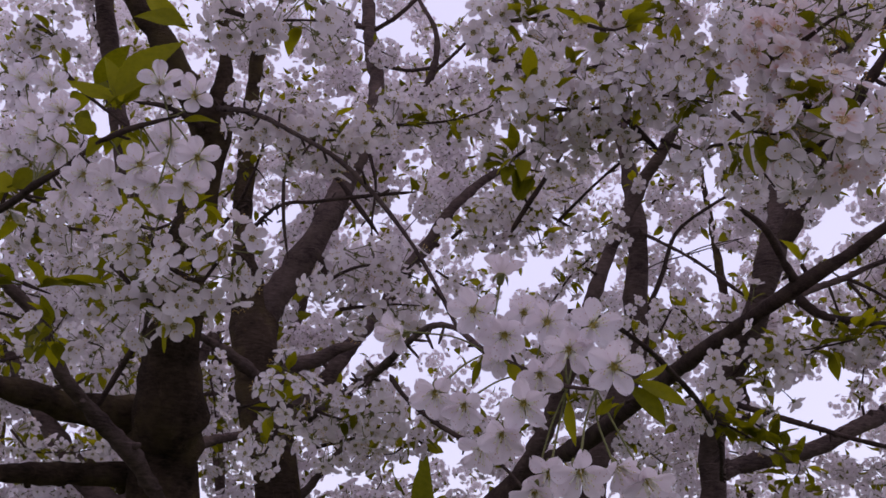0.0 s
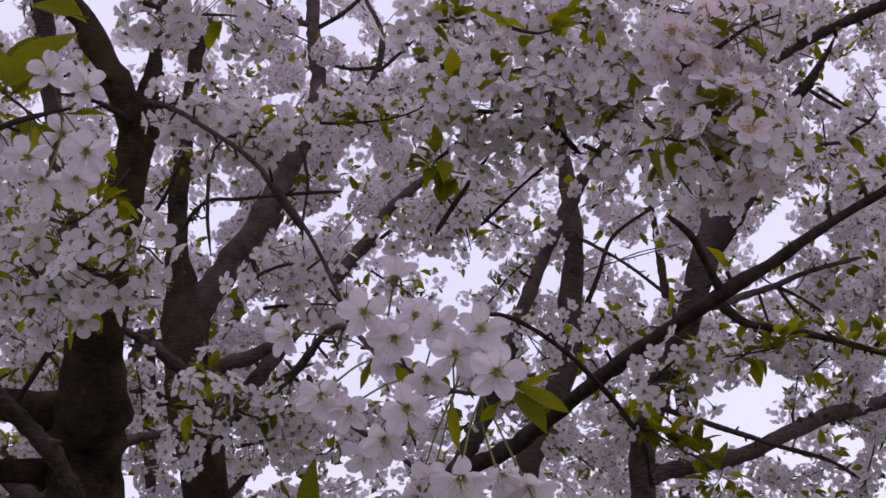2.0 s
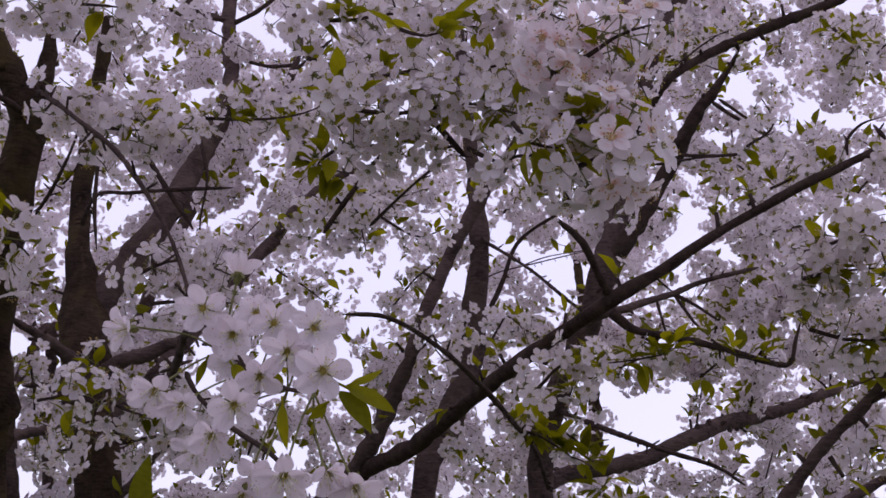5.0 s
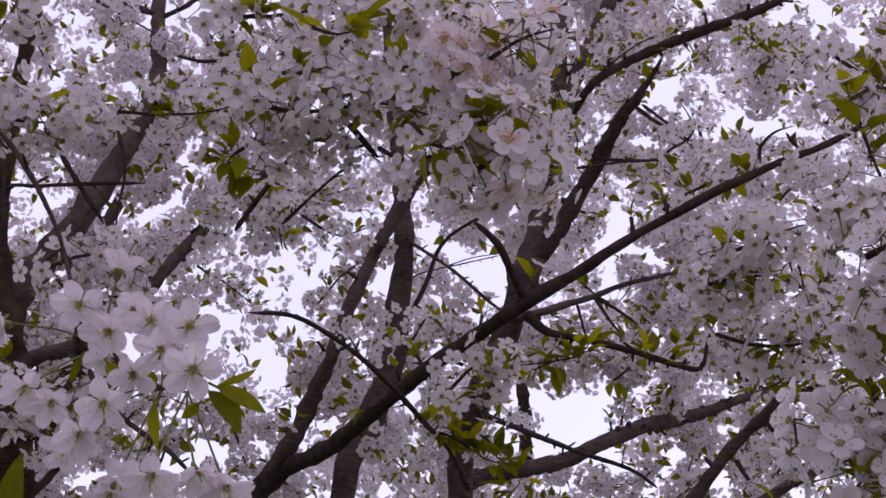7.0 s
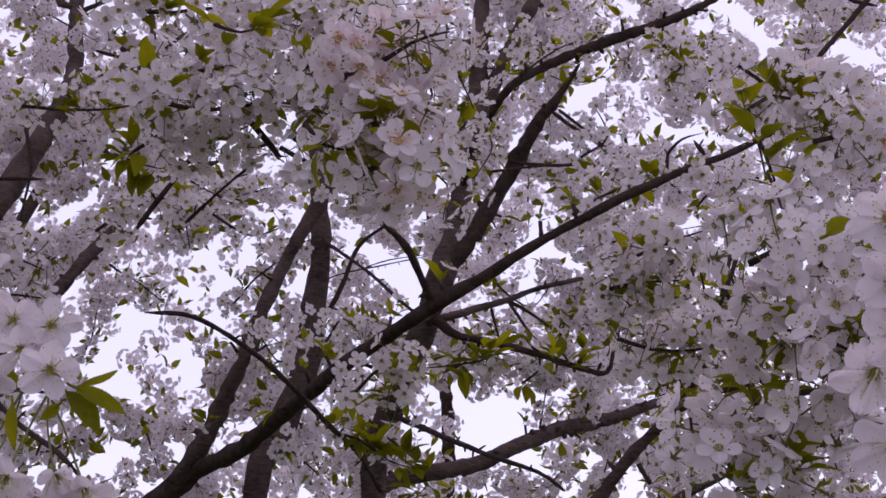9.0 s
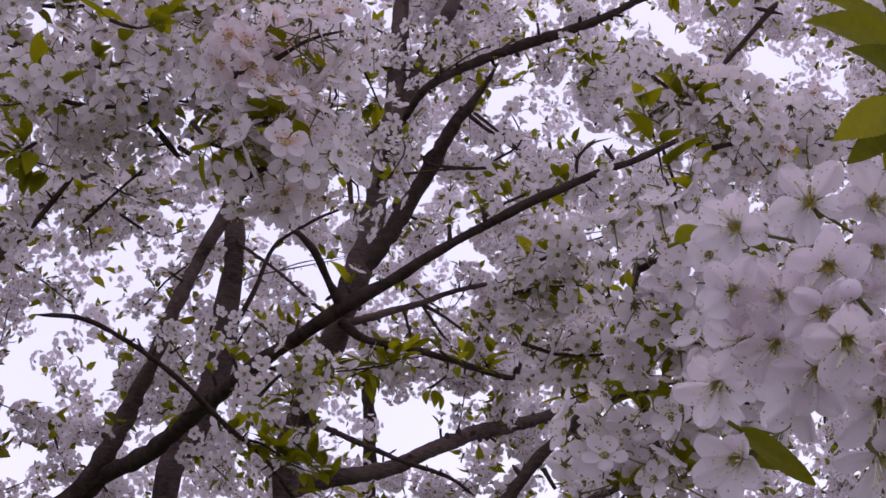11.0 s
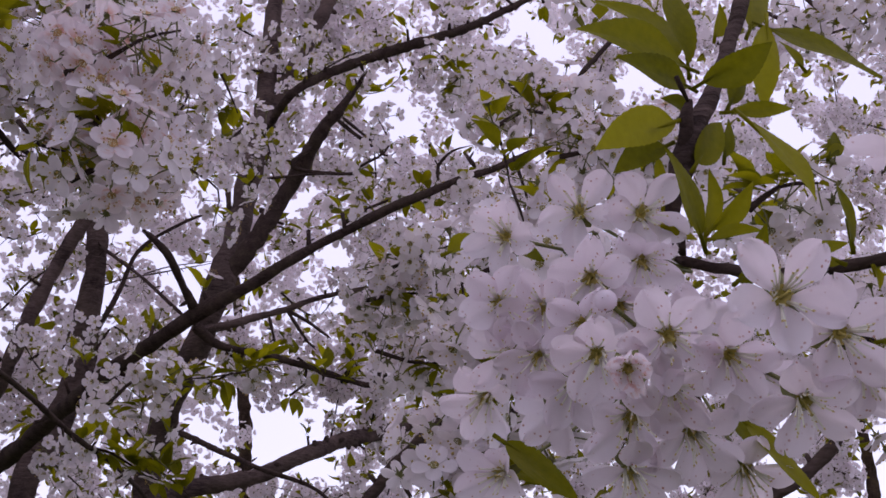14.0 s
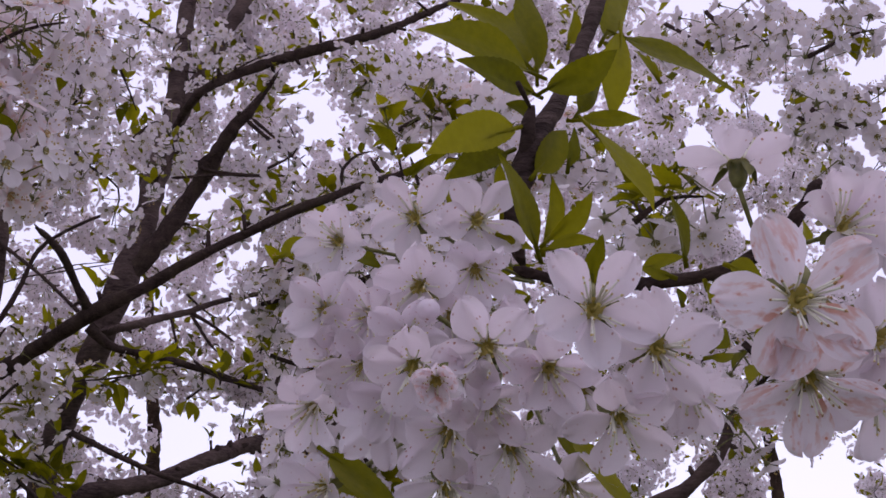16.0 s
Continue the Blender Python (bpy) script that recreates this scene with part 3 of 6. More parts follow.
arc = limb("branch", dark_tree, (-0.392, 1.88, 2.378, 0.0056), (-0.312, 1.6, 2.246, 0.004), (-0.235, 1.3, 2.105, 0.0032), (-0.157, 1.12, 1.999, 0.0024), (-0.102, 1.03, 1.931, 0.0024), (-0.066, 0.97, 1.875, 0.0024), (-0.034, 0.92, 1.819, 0.0016), (-0.013, 0.87, 1.77, 0.0016), (0, 0.82, 1.73, 0.0016), (0.007, 0.79, 1.707, 0.0016), label="bare brown twig arching downward")
# second trunk, whose limb climbs to one side
leaning_tree = thing("cherry_tree", (-0.396, 2.8, 0), "cherry tree with grey-brown trunk and a long rising limb", group="blossoming orchard trees")
limb("trunk", leaning_tree, (-0.396, 2.8, -0.05, 0.084), (-0.396, 2.8, 1.016, 0.061), (-0.396, 2.8, 1.846, 0.054), (-0.432, 2.82, 2.006, 0.053), (-0.457, 2.85, 2.158, 0.054), (-0.481, 2.9, 2.297, 0.051), (-0.509, 2.92, 2.418, 0.031), (-0.531, 2.97, 2.555, 0.025), (-0.544, 3.05, 2.841, 0.022), (-0.538, 3.1, 3.173, 0.019), mat=BARK_DARK)
limb("limb", leaning_tree, (-0.469, 2.91, 2.214, 0.02), (-0.458, 2.91, 2.306, 0.035), (-0.409, 2.92, 2.392, 0.035), (-0.34, 2.95, 2.518, 0.033), (-0.282, 3.05, 2.711, 0.031), (-0.243, 3.1, 2.826, 0.028), (-0.22, 3.35, 3.11, 0.024), (-0.268, 3.65, 3.469, 0.022), (-0.298, 3.85, 3.8, 0.02))
limb("branch", leaning_tree, (-0.269, 3.65, 3.486, 0.012), (-0.373, 3.65, 3.525, 0.011), (-0.441, 3.65, 3.606, 0.009))
limb("branch", leaning_tree, (-0.268, 3.65, 3.473, 0.009), (-0.185, 3.65, 3.528, 0.008), (-0.102, 3.65, 3.612, 0.006))
limb("branch", leaning_tree, (-0.432, 2.83, 2.113, 0.018), (-0.495, 2.72, 2.154, 0.013), (-0.539, 2.62, 2.168, 0.009), (-0.554, 2.5, 2.162, 0.004))
limb("branch", leaning_tree, (-0.422, 2.83, 2.113, 0.018), (-0.364, 2.8, 2.15, 0.018), (-0.31, 2.8, 2.167, 0.018), (-0.271, 2.8, 2.188, 0.014), (-0.208, 2.8, 2.201, 0.005))
limb("limb", leaning_tree, (-0.413, 2.82, 2.006, 0.021), (-0.318, 2.88, 2.111, 0.02), (-0.269, 2.9, 2.184, 0.02), (-0.227, 2.95, 2.26, 0.019), (-0.189, 3, 2.324, 0.016), (-0.114, 3.05, 2.46, 0.016), (-0.057, 3.1, 2.554, 0.017), (0.003, 3.1, 2.65, 0.015), (0.113, 3.2, 2.787, 0.011), (0.211, 3.25, 2.85, 0.006))
spray = limb("branch", leaning_tree, (-0.407, 2.8, 1.95, 0.012), (-0.297, 2.5, 1.965, 0.009), (-0.165, 2, 1.924, 0.007), (-0.103, 1.6, 1.858, 0.006), (-0.067, 1.35, 1.821, 0.005), (-0.035, 1.1, 1.781, 0.003), (-0.017, 1.008, 1.767, 0.003), (0.004, 0.849, 1.725, 0.002), (0.026, 0.786, 1.691, 0.002), (0.054, 0.743, 1.668, 0.0015), (0.073, 0.722, 1.654, 0.0015), (0.091, 0.712, 1.65, 0.0015), label="thin branch ending in a spray of white flowers")
limb("branch", leaning_tree, (-0.075, 1.5, 1.836, 0.004), (-0.052, 1.45, 1.797, 0.003), (-0.01, 1.4, 1.753, 0.003), (0.034, 1.35, 1.719, 0.003), (0.063, 1.32, 1.69, 0.002), (0.086, 1.3, 1.659, 0.002))
limb("branch", leaning_tree, (-0.375, 2.8, 1.812, 0.013), (-0.327, 2.8, 1.862, 0.01), (-0.249, 2.75, 1.943, 0.007), (-0.184, 2.7, 1.991, 0.004))
limb("branch", leaning_tree, (-0.426, 2.82, 2.019, 0.008), (-0.518, 2.8, 2.08, 0.007), (-0.566, 2.75, 2.072, 0.006))
limb("branch", leaning_tree, (-0.508, 2.9, 2.507, 0.006), (-0.286, 1.9, 2.209, 0.003), (-0.204, 1.75, 2.162, 0.003), (-0.115, 1.7, 2.153, 0.003), (-0.05, 1.68, 2.151, 0.002))
limb("branch", leaning_tree, (-0.212, 1.75, 2.258, 0.003), (-0.183, 1.73, 2.212, 0.004), (-0.156, 1.73, 2.17, 0.004), (-0.108, 1.73, 2.102, 0.004))
limb("branch", leaning_tree, (-0.376, 1.9, 2.173, 0.003), (-0.318, 1.75, 2.17, 0.003), (-0.286, 1.7, 2.217, 0.002), (-0.277, 1.7, 2.27, 0.002))
limb("branch", leaning_tree, (-0.236, 1.7, 2.248, 0.002), (-0.248, 1.7, 2.185, 0.003), (-0.246, 1.7, 2.114, 0.003), (-0.237, 1.7, 2.054, 0.002))
# long low limb that runs toward the walk
reach = limb("limb", leaning_tree, (-0.043, 3, 1.642, 0.052), (0.05, 2.98, 1.776, 0.045), (0.122, 2.95, 1.866, 0.034), (0.195, 2.9, 1.931, 0.0229), (0.286, 2.7, 1.951, 0.0179), (0.355, 2.4, 1.977, 0.0148), (0.424, 2.1, 2.003, 0.0133), (0.487, 1.95, 2.029, 0.0117), (0.538, 1.83, 2.052, 0.0117), (0.605, 1.8, 2.09, 0.0094), (0.681, 1.77, 2.14, 0.0078), (0.756, 1.74, 2.182, 0.0078), (0.811, 1.71, 2.211, 0.0078), (0.924, 1.7, 2.269, 0.007), (0.983, 1.7, 2.295, 0.0062), (1.064, 1.7, 2.342, 0.0047), (1.191, 1.7, 2.419, 0.0031), mat=BARK_TWIG, rough=0.28)
limb("limb", leaning_tree, (0.158, 2.92, 1.909, 0.019), (0.215, 2.85, 2.005, 0.021), (0.26, 2.8, 2.102, 0.019), (0.292, 2.75, 2.179, 0.016), (0.326, 2.75, 2.294, 0.017), (0.359, 2.75, 2.379, 0.015), (0.405, 2.75, 2.487, 0.016), (0.453, 2.75, 2.584, 0.018), (0.496, 2.7, 2.641, 0.014), (0.542, 2.65, 2.725, 0.01))
limb("branch", leaning_tree, (0.538, 1.83, 2.058, 0.008), (0.509, 1.8, 2.092, 0.006), (0.481, 1.77, 2.125, 0.006), (0.454, 1.77, 2.15, 0.004), (0.443, 1.77, 2.157, 0.003))
limb("branch", leaning_tree, (0.538, 1.83, 2.032, 0.009), (0.577, 1.84, 2.008, 0.006), (0.653, 1.85, 1.999, 0.006), (0.73, 1.86, 1.987, 0.005), (0.796, 1.86, 1.969, 0.005), (0.834, 1.86, 1.967, 0.004), (0.847, 1.86, 2.007, 0.003), (0.859, 1.86, 2.041, 0.002))
limb("branch", leaning_tree, (0.955, 1.7, 2.296, 0.005), (0.944, 1.7, 2.309, 0.004), (0.937, 1.7, 2.32, 0.004))
limb("branch", leaning_tree, (0.89, 1.7, 2.265, 0.004), (0.891, 1.7, 2.291, 0.003), (0.908, 1.68, 2.31, 0.002), (0.937, 1.66, 2.316, 0.001))
# upright trunk behind it
upright_tree = thing("cherry_tree", (0.622, 2.95, 0), "slender upright cherry tree, grey bark, crowded with blossom", group="blossoming orchard trees")
limb("trunk", upright_tree, (0.672, 3.05, -0.05, 0.05), (0.64, 2.985, 1.038, 0.036), (0.622, 2.95, 1.888, 0.032), (0.627, 2.85, 2.063, 0.029), (0.669, 2.7, 2.193, 0.029), (0.718, 2.62, 2.375, 0.029), (0.779, 2.7, 2.604, 0.027), (0.847, 2.85, 2.905, 0.026), (0.896, 3, 3.241, 0.022), (0.937, 3.1, 3.469, 0.019), (0.987, 3.2, 3.734, 0.014), mat=BARK)
limb("limb", upright_tree, (0.687, 2.66, 2.264, 0.023), (0.725, 2.62, 2.369, 0.022), (0.767, 2.6, 2.433, 0.021), (0.848, 2.57, 2.573, 0.019), (0.905, 2.5, 2.697, 0.017), (0.951, 2.48, 2.758, 0.011), (0.985, 2.46, 2.815, 0.006), (1.005, 2.46, 2.85, 0.003), mat=BARK_TWIG, rough=0.28)
limb("limb", upright_tree, (0.791, 2.72, 2.657, 0.014), (0.869, 2.85, 2.89, 0.018), (0.947, 2.9, 3.088, 0.021), (1.03, 2.95, 3.28, 0.02), (1.108, 3, 3.464, 0.016))
limb("limb", upright_tree, (0.779, 2.7, 2.604, 0.0085), (0.762, 2.52, 2.632, 0.0085), (0.786, 2.33, 2.683, 0.0088), (0.861, 2.32, 2.746, 0.0104), (0.984, 2.3, 2.809, 0.012), (1.108, 2.28, 2.859, 0.0112), (1.203, 2.28, 2.911, 0.0096), (1.354, 2.3, 3.018, 0.0072), (1.516, 2.3, 3.125, 0.0048), mat=BARK_TWIG, rough=0.28)
limb("limb", upright_tree, (0.622, 2.95, 1.917, 0.02), (0.721, 3, 1.958, 0.021), (0.901, 3.03, 2.002, 0.02), (0.995, 3.05, 2.052, 0.02), (1.148, 3.15, 2.121, 0.02), (1.346, 3.3, 2.189, 0.018), (1.558, 3.4, 2.276, 0.012), (1.786, 3.5, 2.378, 0.007))
limb("branch", upright_tree, (0.685, 2.65, 2.254, 0.01), (0.71, 2.5, 2.228, 0.009), (0.772, 2.5, 2.251, 0.008), (0.836, 2.5, 2.274, 0.007), (0.9, 2.5, 2.303, 0.006), (1.031, 2.5, 2.342, 0.004))
limb("branch", upright_tree, (0.833, 2.5, 2.272, 0.005), (0.88, 2.5, 2.251, 0.004), (0.936, 2.5, 2.216, 0.003))
limb("branch", upright_tree, (0.836, 2.5, 2.272, 0.004), (0.879, 2.5, 2.212, 0.003), (0.903, 2.5, 2.188, 0.002))
limb("branch", upright_tree, (0.798, 2.5, 2.258, 0.004), (0.809, 2.5, 2.215, 0.003), (0.821, 2.5, 2.171, 0.002))
limb("branch", upright_tree, (0.94, 2.48, 2.726, 0.005), (0.976, 2.45, 2.68, 0.004), (1.054, 2.4, 2.6, 0.003))
limb("branch", upright_tree, (0.884, 2.5, 2.659, 0.005), (0.843, 2.5, 2.607, 0.005), (0.936, 2.5, 2.601, 0.004), (1.043, 2.5, 2.616, 0.003))
limb("branch", upright_tree, (0.642, 2.82, 2.071, 0.008), (0.728, 2.3, 1.904, 0.005), (0.811, 2.2, 1.855, 0.004), (0.849, 2.15, 1.814, 0.003))
# slim trunk further back
slim_tree = thing("cherry_tree", (0.342, 3, 0), "slim cherry tree with smooth ringed grey bark in blossom", group="blossoming orchard trees")
limb("trunk", slim_tree, (0.242, 3.1, -0.05, 0.0512), (0.307, 3.035, 1.036, 0.0366), (0.342, 3, 1.884, 0.0329), (0.397, 3, 2.053, 0.0329), (0.451, 2.98, 2.221, 0.0329), (0.459, 2.95, 2.359, 0.0281), (0.466, 2.93, 2.502, 0.0244), (0.459, 2.93, 2.638, 0.022), (0.439, 2.95, 2.818, 0.0183), (0.422, 3, 3.072, 0.0146), (0.399, 3, 3.314, 0.011), mat=BARK)
limb("branch", slim_tree, (0.459, 2.95, 2.272, 0.008), (0.489, 2.95, 2.331, 0.007), (0.529, 2.95, 2.422, 0.006), (0.571, 2.95, 2.531, 0.005), (0.656, 2.9, 2.588, 0.004), (0.73, 2.9, 2.629, 0.003))
limb("branch", slim_tree, (0.631, 2.9, 1.904, 0.005), (0.482, 2.2, 1.867, 0.004), (0.365, 1.75, 1.842, 0.004), (0.294, 1.6, 1.865, 0.004), (0.225, 1.48, 1.882, 0.003), (0.166, 1.42, 1.895, 0.003), (0.112, 1.39, 1.888, 0.002))
limb("branch", slim_tree, (0.462, 2.93, 2.532, 0.005), (0.541, 2.7, 2.389, 0.004), (0.617, 2.6, 2.283, 0.004), (0.668, 2.6, 2.246, 0.003))
limb("branch", slim_tree, (0.459, 2.95, 2.418, 0.002), (0.556, 3.1, 2.501, 0.002), (0.679, 3.2, 2.565, 0.002), (0.819, 3.3, 2.635, 0.001))
# trunks at the back
back_tree = thing("cherry_tree", (-0.698, 3.3, 0), "cherry tree further back, thin dark trunk in blossom", group="blossoming orchard trees")
limb("trunk", back_tree, (-0.598, 3.4, -0.05, 0.042), (-0.663, 3.335, 1.05, 0.03), (-0.698, 3.3, 1.908, 0.027), (-0.831, 3.2, 2.474, 0.026), (-0.917, 3.1, 2.93, 0.027), (-0.967, 3, 3.295, 0.026), (-1.007, 3, 3.475, 0.022), mat=BARK)
limb("branch", back_tree, (-0.706, 3.25, 2.174, 0.012), (-0.689, 3.5, 2.393, 0.016), (-0.683, 3.6, 2.146, 0.016), (-0.663, 3.6, 1.946, 0.016))
limb("limb", back_tree, (-0.732, 3.28, 2.027, 0.018), (-0.842, 3.2, 1.877, 0.035), (-0.942, 3.2, 1.941, 0.031), (-1.034, 3.2, 2.058, 0.029), (-1.114, 3.2, 2.177, 0.02), (-1.205, 3.2, 2.315, 0.012))
far_tree = thing("cherry_tree", (-0.079, 4.6, 0), "cherry tree in the next row, hung with white blossom", group="blossoming orchard trees")
limb("trunk", far_tree, (-0.516, 4.7, -0.05, 0.044), (-0.581, 4.635, 1.119, 0.032), (-0.616, 4.6, 2.035, 0.028), (-0.599, 4.5, 2.649, 0.025), (-0.404, 4.4, 3.153, 0.022), (-0.228, 4.25, 3.298, 0.018), (-0.148, 4.2, 3.402, 0.017), (-0.07, 4.1, 3.549, 0.014), (-0.056, 4.1, 3.711, 0.01), (-0.12, 4.1, 3.852, 0.007), (-0.169, 4.1, 3.997, 0.004), mat=BARK)
limb("branch", far_tree, (-0.064, 4.1, 3.571, 0.007), (-0.163, 4.1, 3.56, 0.007), (-0.247, 4.1, 3.576, 0.007))
limb("branch", far_tree, (-0.07, 4.1, 3.544, 0.007), (0.002, 4.1, 3.618, 0.007), (0.065, 4.1, 3.687, 0.005))
# tree beside the walk, off to the side
side_tree = thing("cherry_tree", (1.75, 0.75, 0), "cherry tree beside the path, low flowering branches", group="blossoming orchard trees")
limb("trunk", side_tree, (1.75, 0.75, -0.05, 0.13), (1.74, 0.77, 0.7, 0.095), (1.72, 0.8, 1.5, 0.085), (1.75, 0.85, 2.3, 0.06), (1.85, 1.0, 3.1, 0.04))
limb("limb", side_tree, (1.644, 1, 1.532, 0.02), (1.18, 1, 1.612, 0.011), (0.911, 0.95, 1.647, 0.009), (0.949, 0.93, 1.679, 0.007), (0.98, 0.92, 1.709, 0.006), (0.998, 0.92, 1.739, 0.005), (1.007, 0.92, 1.769, 0.003))
near_stem = limb("branch", side_tree, (2.325, 0.8, 2.879, 0.018), (0.926, 0.5, 2.087, 0.007), (0.561, 0.37, 1.84, 0.003), (0.519, 0.345, 1.779, 0.003), (0.502, 0.338, 1.744, 0.003), (0.487, 0.332, 1.715, 0.003), (0.472, 0.325, 1.693, 0.004), (0.467, 0.328, 1.677, 0.004), (0.467, 0.335, 1.665, 0.003), (0.474, 0.34, 1.652, 0.003), rugged=0.3, label="dark flowering branch with fresh toothed leaves")
limb("branch", side_tree, (0.468, 0.326, 1.684, 0.002), (0.468, 0.322, 1.693, 0.003), (0.468, 0.32, 1.7, 0.002), (0.469, 0.319, 1.703, 0.002), rugged=0.3)
side_twig = limb("branch", side_tree, (0.469, 0.338, 1.65, 0.002), (0.477, 0.33, 1.645, 0.002), (0.487, 0.315, 1.639, 0.002), (0.497, 0.3, 1.636, 0.002), (0.503, 0.285, 1.634, 0.002), (0.509, 0.275, 1.634, 0.002), (0.514, 0.268, 1.637, 0.002), (0.519, 0.262, 1.641, 0.002), (0.524, 0.257, 1.648, 0.002), (0.528, 0.253, 1.656, 0.002), (0.53, 0.252, 1.659, 0.002), rugged=0.3, label="bent side twig with a broken knobby tip")
low_branch = limb("branch", side_tree, (0.689, 1.85, 1.644, 0.015), (0.756, 1.75, 1.724, 0.011), (0.811, 1.7, 1.805, 0.009), (0.869, 1.66, 1.868, 0.008), (0.883, 1.62, 1.908, 0.005), (0.91, 1.6, 1.987, 0.004), (0.945, 1.6, 2.11, 0.003), (0.958, 1.6, 2.182, 0.002))
limb("branch", side_tree, (0.867, 1.66, 1.864, 0.005), (0.902, 1.62, 1.884, 0.005), (0.945, 1.6, 1.894, 0.004), (1.007, 1.6, 1.918, 0.003))
limb("branch", side_tree, (0.789, 1.62, 1.948, 0.002), (0.831, 1.62, 1.953, 0.002), (0.883, 1.62, 1.958, 0.002))
limb("branch", side_tree, (0.909, 1.5, 2.075, 0.003), (0.888, 1.5, 2.016, 0.003), (0.861, 1.5, 1.957, 0.002))
limb("branch", side_tree, (1.093, 1.4, 2.438, 0.005), (1.041, 1.4, 2.375, 0.004), (0.992, 1.4, 2.318, 0.004))
limb("branch", side_tree, (1.054, 1.4, 2.423, 0.003), (1.1, 1.4, 2.419, 0.003))
limb("branch", side_tree, (1.045, 2.2, 1.79, 0.011), (1.149, 2.2, 1.852, 0.009), (1.267, 2.2, 1.904, 0.007))

# small twigs of the middle depth
limb("branch", upright_tree, (0.258, 1.4, 2.099, 0.003), (0.228, 1.4, 2.132, 0.004), (0.208, 1.4, 2.153, 0.003))
limb("branch", upright_tree, (0.084, 1.6, 2.06, 0.004), (0.119, 1.58, 2.112, 0.004), (0.156, 1.55, 2.161, 0.003))
limb("branch", upright_tree, (0.147, 1.6, 2.074, 0.003), (0.186, 1.55, 2.101, 0.002), (0.219, 1.5, 2.118, 0.002), (0.242, 1.45, 2.123, 0.002))
limb("branch", upright_tree, (0.242, 1.45, 2.123, 0.002), (0.268, 1.4, 2.1, 0.001))
limb("branch", upright_tree, (0.44, 1.75, 2.155, 0.002), (0.476, 1.78, 2.134, 0.003))
limb("branch", upright_tree, (-0.276, 2.4, 2.304, 0.007), (-0.25, 2.4, 2.231, 0.005))
limb("branch", side_tree, (0.842, 1.5, 2.066, 0.0022), (0.85, 1.5, 2.005, 0.0016), (0.858, 1.5, 1.972, 0.0011))
limb("branch", side_tree, (0.777, 1.4, 1.813, 0.002), (0.779, 1.4, 1.768, 0.0015), (0.775, 1.4, 1.732, 0.001))
limb("branch", side_tree, (0.725, 1.05, 1.986, 0.002), (0.735, 1.05, 1.958, 0.0015), (0.741, 1.05, 1.933, 0.001))
limb("branch", upright_tree, (0.929, 2.4, 2.695, 0.004), (0.994, 2.4, 2.648, 0.003), (1.059, 2.4, 2.598, 0.002))
limb("branch", upright_tree, (0.59, 3, 2.486, 0.002), (0.656, 3, 2.513, 0.0015), (0.761, 3, 2.537, 0.001))
limb("branch", side_tree, (0.828, 1.5, 2.063, 0.002), (0.836, 1.5, 2.021, 0.0015), (0.846, 1.5, 1.983, 0.001))
limb("branch", side_tree, (0.796, 1.2, 2.094, 0.0022), (0.812, 1.2, 2.039, 0.0016), (0.823, 1.2, 1.987, 0.0011))
limb("branch", upright_tree, (0.722, 2.2, 2.445, 0.003), (0.815, 2.2, 2.465, 0.0023), (0.898, 2.2, 2.475, 0.0015))
limb("branch", leaning_tree, (-0.164, 2.2, 2.452, 0.004), (-0.144, 2.2, 2.371, 0.003), (-0.15, 2.2, 2.279, 0.002), (-0.142, 2.2, 2.201, 0.001))

# flowering branches, from one to two metres off
bough(upright_tree, 28, 0.045, 1.0, (0.032, 1.45, 2.304), (0.115, 1.45, 2.312), (0.209, 1.42, 2.304), (0.3, 1.4, 2.276))
bough(upright_tree, 36, 0.045, 1.0, (0.053, 1.42, 2.23), (0.131, 1.4, 2.204), (0.207, 1.38, 2.21), (0.282, 1.36, 2.207), (0.35, 1.3, 2.184))
bough(upright_tree, 28, 0.045, 1.0, (0.093, 1.38, 2.155), (0.167, 1.36, 2.131), (0.244, 1.36, 2.154), (0.312, 1.3, 2.118))
bough(upright_tree, 15, 0.045, 1.0, (0.104, 1.45, 2.132), (0.173, 1.42, 2.123), (0.214, 1.4, 2.138), leaves=0.6)
bough(upright_tree, 18, 0.045, 1.0, (0.255, 1.36, 2.094), (0.288, 1.33, 2.066), (0.329, 1.3, 2.068), (0.356, 1.25, 1.992))
bough(upright_tree, 17, 0.045, 1.0, (0.223, 1.4, 2.342), (0.315, 1.36, 2.302), (0.359, 1.2, 2.181))
bough(upright_tree, 18, 0.045, 1.05, (0.286, 1, 2.016), (0.318, 0.98, 2.029), (0.342, 0.97, 2.041), (0.379, 0.97, 2.058), blush=0.75)
bough(upright_tree, 12, 0.045, 1.05, (0.293, 1, 1.977), (0.324, 0.97, 1.957), (0.345, 0.96, 1.947), blush=0.75)
bough(upright_tree, 12, 0.045, 1.05, (0.298, 0.98, 1.908), (0.328, 0.96, 1.921), (0.354, 0.95, 1.921), blush=0.3)
bough(leaning_tree, 15, 0.045, 1.0, (-0.249, 1.2, 2.181), (-0.198, 1.2, 2.167), (-0.148, 1.25, 2.194), leaves=0.2)
bough(leaning_tree, 19, 0.045, 1.0, (-0.265, 1.45, 2.179), (-0.2, 1.42, 2.14), (-0.142, 1.42, 2.132), (-0.108, 1.45, 2.122))
bough(leaning_tree, 14, 0.045, 1.0, (-0.254, 1.45, 2.148), (-0.19, 1.42, 2.119), (-0.136, 1.45, 2.132))
bough(leaning_tree, 18, 0.045, 1.0, (-0.131, 1.9, 2.358), (-0.055, 1.9, 2.358), (0.021, 1.9, 2.369), (0.096, 1.85, 2.387), leaves=0.5)
